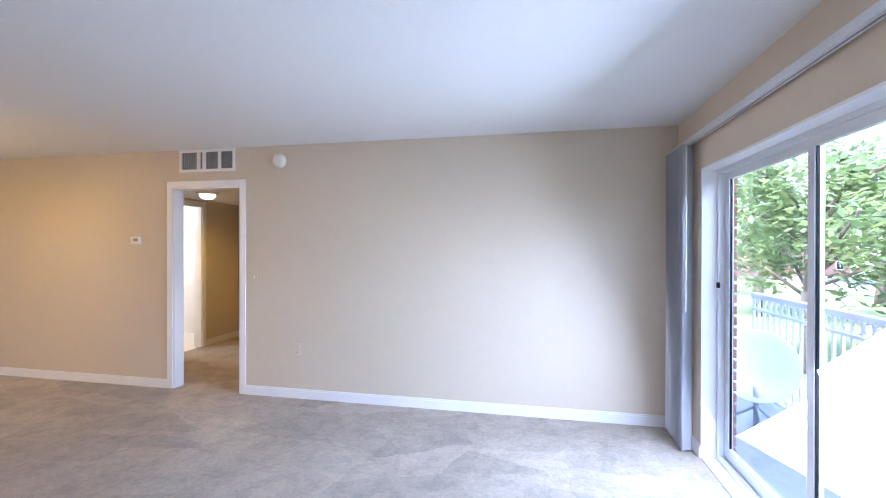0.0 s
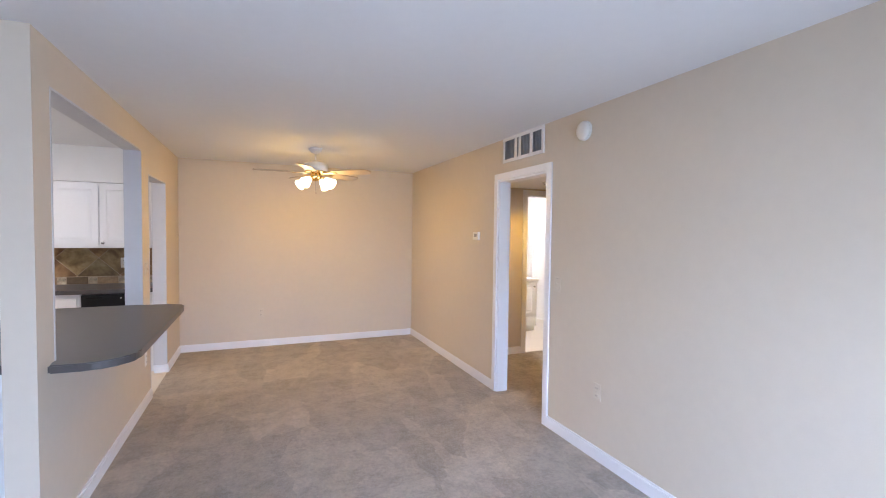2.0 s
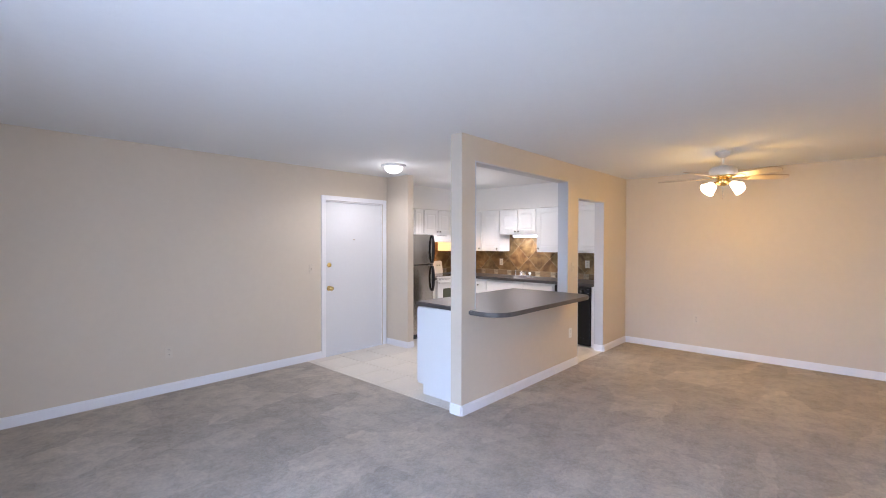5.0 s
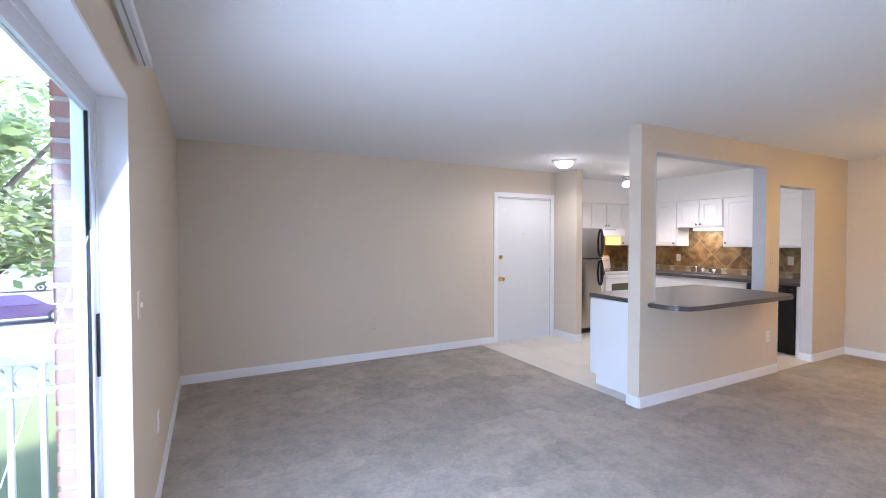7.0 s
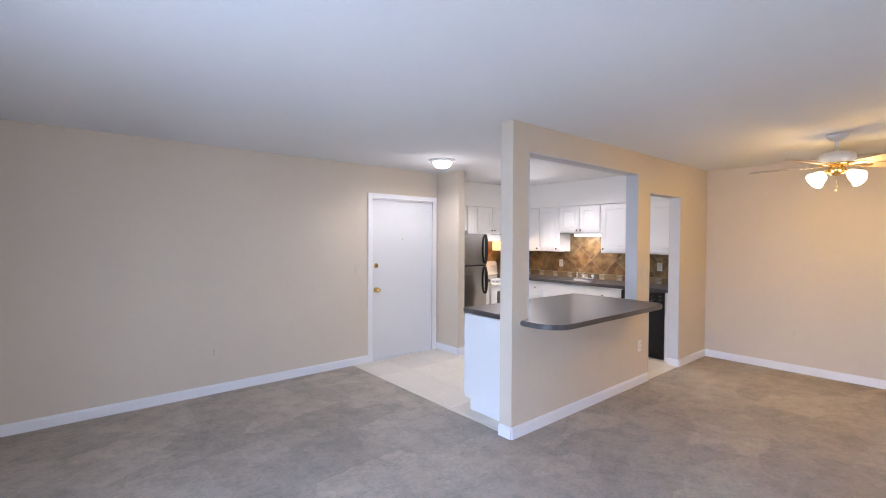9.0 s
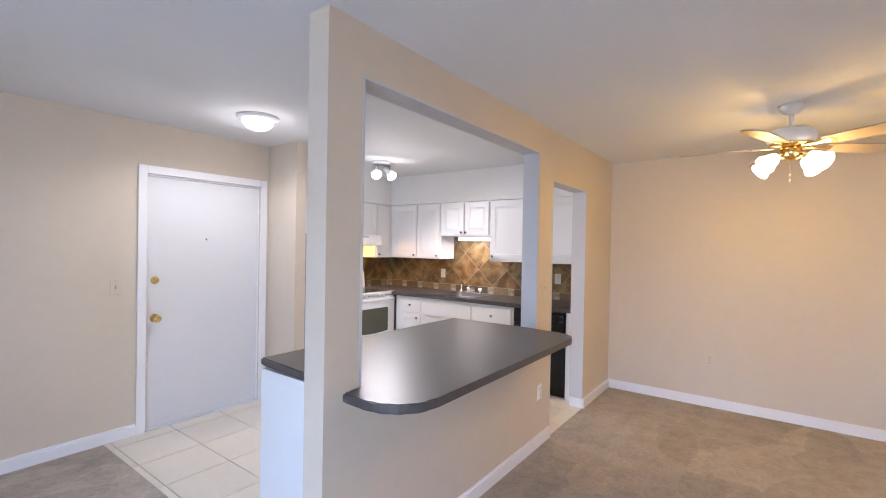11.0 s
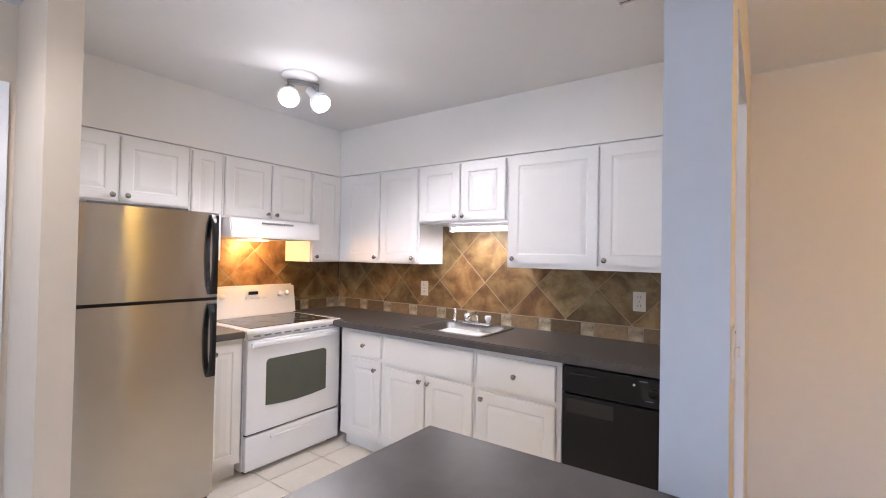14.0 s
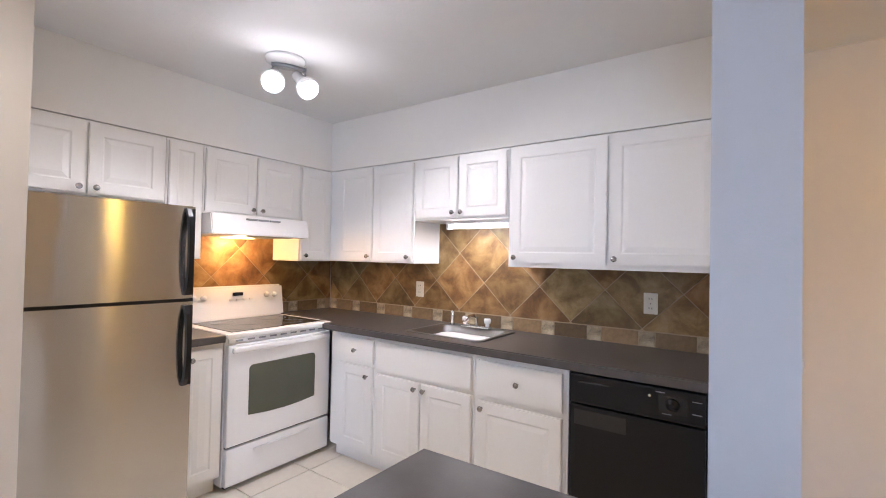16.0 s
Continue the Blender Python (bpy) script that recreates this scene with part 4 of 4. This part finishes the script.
# ---- bathroom seen through the hall ----
vn = thing("bathroom_vanity", (-5.25, 5.62, 0), "white bathroom vanity with drawers", "vanity")
part("body", boxes((-.50, -.48, .09, 0, .55, .80)), CABINET, vn)
part("toe_kick", boxes((-.50, -.48, 0, -.06, .55, .09)), CABINET, vn)
part("top", boxes((-.52, -.50, .80, .025, .57, .84), bevel=.006), ENAMEL, vn, "white cultured marble top")
for a, b in ((-.46, -.12), (-.10, .24), (.26, .53)):
    d = panel_door("door", vn, 0, b - a, .26, .78)
    d.matrix_basis = pose(0, b, 0, 0, 0, -90)
    knob(d, .05, .72, .018)
    d2 = panel_door("drawer_front", vn, 0, b - a, .11, .24, raised=False)
    d2.matrix_basis = pose(0, b, 0, 0, 0, -90)

# ---- outside: balcony ----
structure("brick_backing", boxes((1.757, SOUTH - .14, -.2, 1.865, 1.603, 2.7), (1.745, 3.778, -.2, 1.855, 6.9, 2.7), (1.757, 1.603, 2.06, 1.872, 3.778, 2.7)), MORTAR, "pale mortar bed of the brick facade", "facade")
structure("balcony_floor", boxes((1.72, 1.25, -.22, 2.85, 5.6, -.08)), MORTAR, "pale concrete balcony slab", "balcony")
structure("balcony_ceiling", boxes((1.872, 1.15, 2.42, 2.35, 5.7, 2.55)), SOFFIT, "white balcony soffit", "balcony")
structure("facade_lower", boxes((1.62, -9, -2.75, 1.872, 12, -.2), (1.757, 6.9, -.2, 1.872, 12, 2.7), (1.757, -9, -.2, 1.872, SOUTH - .14, 2.7)), BRICK, "red brick building facade", "facade")
rl = thing("balcony_railing", (2.72, 3.4, -.08), "white metal balcony railing with a band of rings", "railing")


def rail_run(p, q, n):
    """Rails, rings and balusters from p to q."""
    p, q = Vector(p), Vector(q)
    d = (q - p).normalized()
    w = Vector((-d.y, d.x, 0))

    def bar(z0, z1, half):
        bm = bmesh.new()
        for s0, s1 in ((0, 1),):
            a, b = p, q
            v = []
            for z in (z0, z1):
                for e, sgn in ((a, -1), (b, -1), (b, 1), (a, 1)):
                    v.append(bm.verts.new((e.x + w.x * half * sgn, e.y + w.y * half * sgn, z)))
            for f in ((0, 1, 2, 3), (4, 5, 6, 7), (0, 1, 5, 4), (1, 2, 6, 5), (2, 3, 7, 6), (3, 0, 4, 7)):
                bm.faces.new([v[i] for i in f])
        bmesh.ops.bevel(bm, geom=bm.edges[:], offset=.004, segments=1, affect="EDGES")
        return bm
    part("top_rail", bar(1.03, 1.075, .03), RAILPAINT, rl)
    part("middle_rail", bar(.895, .92, .018), RAILPAINT, rl)
    part("bottom_rail", bar(.07, .10, .018), RAILPAINT, rl)
    length = (q - p).length
    for i in range(n + 1):
        c = p + d * (length * i / n)
        part("baluster", boxes((c.x - .010, c.y - .010, .09, c.x + .010, c.y + .010, 1.035)), RAILPAINT, rl)
        if i < n:
            m = p + d * (length * (i + .5) / n)
            ring = [m + d * (.042 * math.cos(2 * math.pi * k / 14)) + Vector((0, 0, .975 + .048 * math.sin(2 * math.pi * k / 14))) for k in range(15)]
            part("ring", tube(ring, .006, 5), RAILPAINT, rl)


rail_run((0, -2.07, 0), (0, 2.1, 0), 40)
rail_run((-.84, -2.07, 0), (-.02, -2.07, 0), 8)
sat = thing("satellite_dish", (2.36, 4.62, -.08), "pale grey satellite dish on a balcony stand", "satellite dish")
part("mast", tube([(0, 0, 0), (0, 0, .42)], .02, 10), GREYMETAL, sat)
for i in range(3):
    a = radians(120 * i + 20)
    part("leg", tube([(0, 0, .18), (.22 * math.cos(a), .22 * math.sin(a), .01)], .012, 8), GREYMETAL, sat)
q = Vector((0, 0, 1)).rotation_difference(Vector((-.35, -.85, .30)).normalized()).to_matrix().to_4x4()
part("reflector", lathe([(.02, 0), (.12, .012), (.22, .045), (.30, .09), (.306, .088), (.22, .036), (.02, -.006)], (0, 0, .52), q, 32), PLASTIC, sat)
part("feed_arm", tube([(0, -.02, .30), (-.16, -.40, .40)], .012, 8), GREYMETAL, sat)
part("feed_horn", lathe([(.03, -.04), (.035, .03), (.02, .05)], (-.16, -.40, .42), None, 14), PLASTIC, sat)

# ---- outside: grounds ----
GZ = -2.75
GRASS = material("mown_grass", (0.09, 0.11, 0.03), 0.95, spread=0.35, scale=2, bump=0.8, bump_scale=60)
ROAD = material("worn_pale_asphalt", (0.15, 0.145, 0.14), 0.92, spread=0.2, scale=1.5, bump=0.3, bump_scale=80)
KERB = material("pale_concrete_kerb", (0.45, 0.43, 0.40), 0.9, spread=0.12, scale=4, bump=0.2, bump_scale=60)
LEAF = material("green_leaves", (0.13, 0.16, 0.075), 0.6, spread=0.5, scale=0.9)
LEAF_TREE = LEAF.node_tree
thin, veil = LEAF_TREE.nodes.new("ShaderNodeBsdfTranslucent"), LEAF_TREE.nodes.new("ShaderNodeMixShader")
thin.inputs["Color"].default_value = (0.26, 0.34, 0.12, 1)
veil.inputs[0].default_value = 0.5
LEAF_TREE.links.new(LEAF_TREE.nodes["Principled BSDF"].outputs[0], veil.inputs[1])
LEAF_TREE.links.new(thin.outputs[0], veil.inputs[2])
LEAF_TREE.links.new(veil.outputs[0], LEAF_TREE.nodes["Material Output"].inputs["Surface"])
BARK = material("grey_brown_bark", (0.12, 0.09, 0.065), 0.95, spread=0.3, scale=12, bump=0.8, bump_scale=40)
ROOF = material("grey_shingle_roof", (0.14, 0.13, 0.13), 0.95, spread=0.2, scale=6)
FARBRICK = material("weathered_red_brick", (0.33, 0.16, 0.11), 0.9, spread=0.2, scale=6)
CARGLASS = material("dark_car_glass", (0.03, 0.035, 0.04), 0.1, spread=0.1)
TYRE = material("black_rubber", (0.02, 0.02, 0.02), 0.85, spread=0.2)
structure("ground", boxes((-300, -300, GZ - .5, 300, 300, GZ)), GRASS, "green mown lawn around the building", "ground")
structure("road", boxes((-40, -75, GZ, 90, -17, GZ + .02), (30, -17, GZ, 42, 90, GZ + .02)), ROAD, "pale worn asphalt parking lot and road", "road")
structure("kerb", boxes((-40, -17, GZ, 30, -16.85, GZ + .14), (29.85, -16.85, GZ, 30, 90, GZ + .14), (42, -17, GZ, 42.15, 90, GZ + .14), bevel=.02), KERB, "pale concrete kerb", "kerb")


def tree(at, height, spread_r, seed, label):
    rnd = random.Random(seed)
    tr = thing("tree", at, label, "tree", "shade trees")
    bm = bmesh.new()
    lean = Vector((rnd.uniform(-.4, .4), rnd.uniform(-.4, .4), 0))
    top = Vector((0, 0, height * .55)) + lean
    for ring_r, a, b in ((.22, Vector(), top * .5), (.16, top * .5, top)):
        tube([a, (a + b) / 2, b], ring_r * height / 9, 9, bm)
    tips = []
    for i in range(11):
        a = 2 * math.pi * i / 11 + rnd.uniform(-.3, .3)
        start = top * rnd.uniform(.45, 1.0)
        end = start + Vector((math.cos(a) * spread_r * rnd.uniform(.45, .85), math.sin(a) * spread_r * rnd.uniform(.45, .85), height * rnd.uniform(.05, .38)))
        mid = (start + end) / 2 + Vector((0, 0, .25))
        tube([start, mid, end], .05 * height / 9, 6, bm)
        tips += [end, mid, (mid + end) / 2]
    part("trunk", bm, BARK, tr)
    verts, faces = [], []
    for tip in tips + [top + Vector((0, 0, height * .35)), top]:
        for _ in range(3):
            c = tip + Vector((rnd.gauss(0, .55), rnd.gauss(0, .55), rnd.gauss(0, .4))) * height / 9
            r = rnd.uniform(.55, 1.1) * height / 9
            for _ in range(62):
                p = c + Vector((rnd.gauss(0, 1), rnd.gauss(0, 1), rnd.gauss(0, .7))).normalized() * r * rnd.uniform(.3, 1.0)
                s = rnd.uniform(.10, .19) * height / 9
                u = Vector((rnd.uniform(-1, 1), rnd.uniform(-1, 1), rnd.uniform(-.5, .5))).normalized()
                w = u.cross(Vector((rnd.uniform(-1, 1), rnd.uniform(-1, 1), 1)).normalized())
                n = len(verts)
                verts += [p - u * s, p + w * s * .55, p + u * s, p - w * s * .55]
                faces.append((n, n + 1, n + 2, n + 3))
    d = bpy.data.meshes.new("crown")
    d.from_pydata([tuple(v) for v in verts], [], faces)
    d.materials.append(LEAF)
    cr = new("crown", d)
    cr.parent = tr
    return tr


for i, (x, y, h, r) in enumerate(((9.5, 17.5, 10, 4.2), (15.5, 16, 11, 4.8), (20, 26, 12, 5.5), (14, 31, 11, 5), (24, 14, 10, 4.4), (26, 40, 13, 6), (6.3, -9.0, 9.5, 3.8), (14, -12.5, 11, 4.6), (24, -80, 13, 7), (10, -84, 12, 6), (38, -62, 13, 6.5), (52, 30, 14, 7), (48, 52, 14, 7), (10, 46, 13, 6), (34, 62, 14, 7))):
    tree((x, y, GZ), h, r, 10 + i, "leafy green shade tree on the lawn")


def car(at, paint, length, height, label, van=False):
    c = thing("car", at, label, "car", "parked cars")
    L, H, W = length, height, .88
    low = [(-L / 2, .32), (-L / 2 + .05, .62), (-L / 2 + .12, .82 if not van else 1.0), (-L * .28, .90), (L * .22, .92), (L / 2 - .08, .74), (L / 2, .55), (L / 2 - .02, .30)]
    cab = [(-L * (.36 if not van else .47), .88), (-L * (.24 if not van else .43), H), (L * .06, H), (L * .25, .90)]

    def shell(outline, half, taper):
        bm = bmesh.new()
        zs = [z for _, z in outline]
        a = [bm.verts.new((x, -half + taper * (z - min(zs)), z)) for x, z in outline]
        b = [bm.verts.new((x, half - taper * (z - min(zs)), z)) for x, z in outline]
        n = len(a)
        bm.faces.new(a)
        bm.faces.new(list(reversed(b)))
        for i in range(n):
            bm.faces.new((a[i], b[i], b[(i + 1) % n], a[(i + 1) % n]))
        bmesh.ops.bevel(bm, geom=bm.edges[:], offset=.05, segments=2, affect="EDGES")
        return bm
    body = part("body", shell(low, W, .06), paint, c)
    cabin = part("cabin", shell(cab, W - .06, .28), paint, c)
    span = cab[2][0] - cab[1][0]
    for sy in (-1, 1):
        for k in range(2):
            x0 = cab[1][0] + span * (.02 + .5 * k)
            bm = prism([(x0 - (.12 if k == 0 else 0), 0), (x0 + span * .46 + (.16 if k else 0), 0), (x0 + span * .46, .36), (x0 + .05, .36)], -.006, .006)
            bmesh.ops.transform(bm, matrix=Matrix.Translation((0, sy * (W - .125), .96)) @ Matrix.Rotation(radians(90 + sy * 15), 4, "X"), verts=bm.verts[:])
            part("side_window", bm, CARGLASS, cabin)
        for x in (-L * .31, L * .31):
            wh = part("wheel", lathe([(.20, -.10), (.32, -.09), (.33, 0), (.32, .09), (.20, .10)], (x, sy * (W - .09), .33), Matrix.Rotation(radians(90), 4, "X"), 24), TYRE, c)
            part("rim", lathe([(.205, .098), (.19, .105), (.03, .095)], (x, sy * (W - .09), .33), Matrix.Rotation(radians(-90 * sy), 4, "X"), 20), ALU, wh)
    for sy in (-.6, .6):
        part("headlight", boxes((L / 2 - .06, sy - .14, .58, L / 2 + .005, sy + .14, .70), bevel=.02), PLASTIC, body)
        part("tail_light", boxes((-L / 2 - .005, sy - .14, .66, -L / 2 + .07, sy + .14, .82), bevel=.02), BRICK, body)
    return c


PLUM = material("plum_car_paint", (0.10, 0.045, 0.11), 0.25, spread=0.05, coat=0.6)
SILVER = material("silver_car_paint", (0.55, 0.56, 0.57), 0.3, 0.4, spread=0.04, coat=0.5)
BLUE = material("dark_blue_car_paint", (0.03, 0.05, 0.12), 0.25, spread=0.05, coat=0.6)
car(pose(9.6, -25.5, GZ + .02, 0, 0, 188), PLUM, 4.5, 1.42, "plum coloured sedan parked on the lot")
car(pose(14.5, -42, GZ + .02, 0, 0, 10), SILVER, 4.7, 1.75, "silver van parked on the lot", True)
car(pose(33, 26, GZ + .02, 0, 0, 95), BLUE, 4.5, 1.42, "dark blue car parked on the road")
car(pose(33, 38, GZ + .02, 0, 0, 95), SILVER, 4.5, 1.45, "silver car parked on the road")


def block(at, w, dpt, storeys, label):
    """A far brick apartment house with windows on its long faces."""
    h = storeys * 2.8
    b = thing("apartment_building", at, label, "building")
    part("wall", boxes((-w / 2, -dpt / 2, 0, w / 2, dpt / 2, h)), FARBRICK, b)
    bm = bmesh.new()
    v = [bm.verts.new(p) for p in ((-w / 2 - .5, -dpt / 2 - .5, h), (w / 2 + .5, -dpt / 2 - .5, h), (w / 2 + .5, dpt / 2 + .5, h), (-w / 2 - .5, dpt / 2 + .5, h), (-w / 2 + 2, 0, h + 2.4), (w / 2 - 2, 0, h + 2.4))]
    for f in ((0, 1, 2, 3), (0, 1, 5, 4), (1, 2, 5), (2, 3, 4, 5), (3, 0, 4)):
        bm.faces.new([v[i] for i in f])
    part("roof", bm, ROOF, b)
    n = int(w / 3.4)
    for s in range(storeys):
        for i in range(n):
            x = -w / 2 + (i + .5) * w / n
            for sy in (-1, 1):
                wd = part("window", boxes((x - .7, sy * (dpt / 2) - .05, s * 2.8 + .9, x + .7, sy * (dpt / 2) + .05, s * 2.8 + 2.2)), TRIM, b)
                for sx in (-.33, .33):
                    part("pane", boxes((x + sx - .29, sy * (dpt / 2) - .07, s * 2.8 + .98, x + sx + .29, sy * (dpt / 2) + .07, s * 2.8 + 2.12)), CARGLASS, wd)
    return b


block(pose(20, -100, GZ, 0, 0, 4), 44, 11, 2, "far two-storey brick apartment house beyond the lot")
block(pose(27, 78, GZ, 0, 0, 20), 40, 11, 3, "brick apartment house beyond the trees")
block(pose(72, 40, GZ, 0, 0, 92), 60, 11, 2, "brick apartment house across the road")

# ---- lamps of the place ----
lamp("entry_lamp", (-2.60, -.50, 2.32), ENTRY_W, SOFT, .10, "SPOT", cone=174)
lamp("entry_glow", (-2.60, -.50, 2.26), ENTRY_W * .07, SOFT, .08)
for i in range(4):
    a = radians(51 + 90 * i)
    c, d = Vector((-4.34 + .232 * math.cos(a), 2.67 + .232 * math.sin(a), 1.98)), Vector((math.cos(a) * .5, math.sin(a) * .5, -.85))
    lamp("dining_lamp", c, DINING_W * .115, WARM, .035)
    lamp("dining_lamp", c, DINING_W * .25, WARM, .035, "SPOT", c + d, cone=175)
for place, aim in spots:
    lamp("kitchen_lamp", place + aim * .10, KITCHEN_W * .014, SOFT, .06)
    lamp("kitchen_lamp", place, KITCHEN_W * .38, SOFT, .08, "SPOT", place + Vector((.30, .50, -1.1)), cone=178)
lamp("hall_lamp", (-3.5, 5.16, 2.0), HALL_W, WARM, .08, "SPOT", cone=170)
lamp("bath_lamp", (-5.4, 5.6, 2.1), BATH_W, SOFT, .12)
lamp("hood_lamp", (-4.65, -1.85, 1.46), HOOD_W, AMBER, .04)
lamp("tube_lamp", (-5.415, -.37, 1.585), TUBE_W, SOFT, .04, "AREA", (-5.50, -.37, 1.0), size=(.42, .04))

# the sky's light on the sliding door and in its opening
lamp("window_daylight", (3.4, 1.9, 2.8), 2.9, (0.80, 0.90, 1.0), 0, "AREA", (1.2, 3.4, 1.2), size=(3.4, 1.6))
lamp("opening_daylight", (1.655, 2.70, 1.05), 1.7, (0.80, 0.90, 1.0), 0, "AREA", (0.70, 2.42, 0.62), size=(1.9, 1.75))

# ---- pieces: tiles and bricks ----


def piece(name, data, parent, m):
    ob = new(name, data)
    ob.parent = parent
    ob.matrix_basis = m
    return ob


def clip(poly, x0, x1, z0, z1):
    """A convex outline cut to a rectangle."""
    for axis, lim, sign in ((0, x0, 1), (0, x1, -1), (1, z0, 1), (1, z1, -1)):
        out = []
        for i, p in enumerate(poly):
            q = poly[(i + 1) % len(poly)]
            a, b = (p[axis] - lim) * sign, (q[axis] - lim) * sign
            if a >= 0:
                out.append(p)
            if a * b < 0:
                t = a / (a - b)
                out.append((p[0] + (q[0] - p[0]) * t, p[1] + (q[1] - p[1]) * t))
        poly = out
        if len(poly) < 3:
            return []
    return poly


def tile_mesh(poly, thick, mt, soft=.0015):
    bm = bmesh.new()
    c = Vector((sum(p[0] for p in poly) / len(poly), sum(p[1] for p in poly) / len(poly)))
    inner = [(p[0] + (c.x - p[0]) * .02, p[1] + (c.y - p[1]) * .02) for p in poly]
    lo = [bm.verts.new((x, z, 0)) for x, z in poly]
    mi = [bm.verts.new((x, z, thick - soft)) for x, z in poly]
    hi = [bm.verts.new((x, z, thick)) for x, z in inner]
    n = len(poly)
    for i in range(n):
        bm.faces.new((lo[i], lo[(i + 1) % n], mi[(i + 1) % n], mi[i]))
        bm.faces.new((mi[i], mi[(i + 1) % n], hi[(i + 1) % n], hi[i]))
    bm.faces.new(hi)
    return mesh("tile", bm, mt)


def area(poly):
    return abs(sum(p[0] * q[1] - q[0] * p[1] for p, q in zip(poly, poly[1:] + poly[:1]))) / 2


def backsplash(name, m, u0, u1, z1, phase, label):
    """Diamond-set tiles over a border row with carved insets. Local x along the wall, y up, z out of it."""
    bm = boxes((u0, .915, 0, u1, z1, .0085))
    bed = structure(name, bm, SPLASHGROUT, label, "backsplash")
    bed.matrix_basis = m
    half, gap, low = .203, .0035, 1.0
    for i in range(int((u1 - u0) / half) + 3):
        for j in range(6):
            if (i + j) % 2:
                continue
            cu, cz = phase + i * half, 1.215 + (j - 2) * half
            r = half - gap
            poly = clip([(cu - r, cz), (cu, cz - r), (cu + r, cz), (cu, cz + r)], u0, u1, low + gap, z1)
            if poly and area(poly) > .0008:
                c = (sum(p[0] for p in poly) / len(poly), sum(p[1] for p in poly) / len(poly))
                piece("tile", tile_mesh([(p[0] - c[0], p[1] - c[1]) for p in poly], .008, SPLASH), bed, Matrix.Translation((c[0], c[1], .003)))
    u, k = u0 + .002, 0
    wide, small = tile_mesh([(-.098, -.040), (.098, -.040), (.098, .040), (-.098, .040)], .008, BORDER), tile_mesh([(-.040, -.040), (.040, -.040), (.040, .040), (-.040, .040)], .011, DECO)
    while u < u1 - .04:
        w = .20 if k % 2 else .086
        if u + w <= u1:
            piece("border_tile" if k % 2 else "inset_tile", wide if k % 2 else small, bed, Matrix.Translation((u + w / 2, .957, .003)))
        u, k = u + w, k + 1
    return bed


backsplash("backsplash_sink", Matrix(((0, 0, 1, KW), (1, 0, 0, 0), (0, 1, 0, 0), (0, 0, 0, 1))), KS + .012, DS - .002, 1.63, -1.95 - .285, "brown stone tiles set as diamonds behind the sink")
backsplash("backsplash_range", Matrix(((-1, 0, 0, 0), (0, 0, 1, KS), (0, 1, 0, 0), (0, 0, 0, 1))), 4.02, 5.593, 1.63, 4.02 - .1, "brown stone tiles set as diamonds behind the range")

tf = structure("floor_tile_bed", boxes((KW, KS, -.012, -3.345, SOUTH, -.004), (KW, SOUTH, -.012, -1.92, DS, -.004), (-4.92, DS, -.012, -4.12, DN, -.004), (-3.15, SOUTH - .05, -.012, -2.19, SOUTH, -.004)), GROUT, "grey grout bed of the kitchen floor tiles", "floor")
step, gap = .405, .003
for i in range(11):
    for j in range(9):
        x0, y0 = KW + i * step, KS + j * step - .02
        for rect in ((KW, -1.92, SOUTH, DS), (KW, -3.345, KS, SOUTH), (-4.92, -4.12, DS, DN)):
            poly = clip([(x0 + gap, y0 + gap), (x0 + step - gap, y0 + gap), (x0 + step - gap, y0 + step - gap), (x0 + gap, y0 + step - gap)], *rect)
            if poly and area(poly) > .0015:
                c = (sum(p[0] for p in poly) / len(poly), sum(p[1] for p in poly) / len(poly))
                piece("floor_tile", tile_mesh([(p[0] - c[0], p[1] - c[1]) for p in poly], .008, FLOORTILE), tf, Matrix.Translation((c[0], c[1], -.004)))

# brick edges of the opening, courses of stretchers and headers
stretcher, header = mesh("brick", boxes((-.05, -.0975, -.029, .05, .0975, .029), bevel=.004), BRICK), mesh("brick", boxes((-.05, -.046, -.029, .05, .046, .029), bevel=.004), BRICK)
bed = structure("brick_jamb", boxes((1.79, 1.45, -.1, 1.81, 1.48, -.09)), MORTAR, "red brick edge of the balcony facade", "facade")
for k in range(35):
    z = -.05 + k * .0765
    for y_in, sgn in ((1.608, -1), (3.782, 1)):
        if k % 2:
            piece("brick", stretcher, bed, Matrix.Translation((1.828, y_in + sgn * .0975, z)))
            piece("brick", stretcher, bed, Matrix.Translation((1.828, y_in + sgn * .3025, z)))
        else:
            piece("brick", header, bed, Matrix.Translation((1.828, y_in + sgn * .046, z)))
            piece("brick", stretcher, bed, Matrix.Translation((1.828, y_in + sgn * .1995, z)))
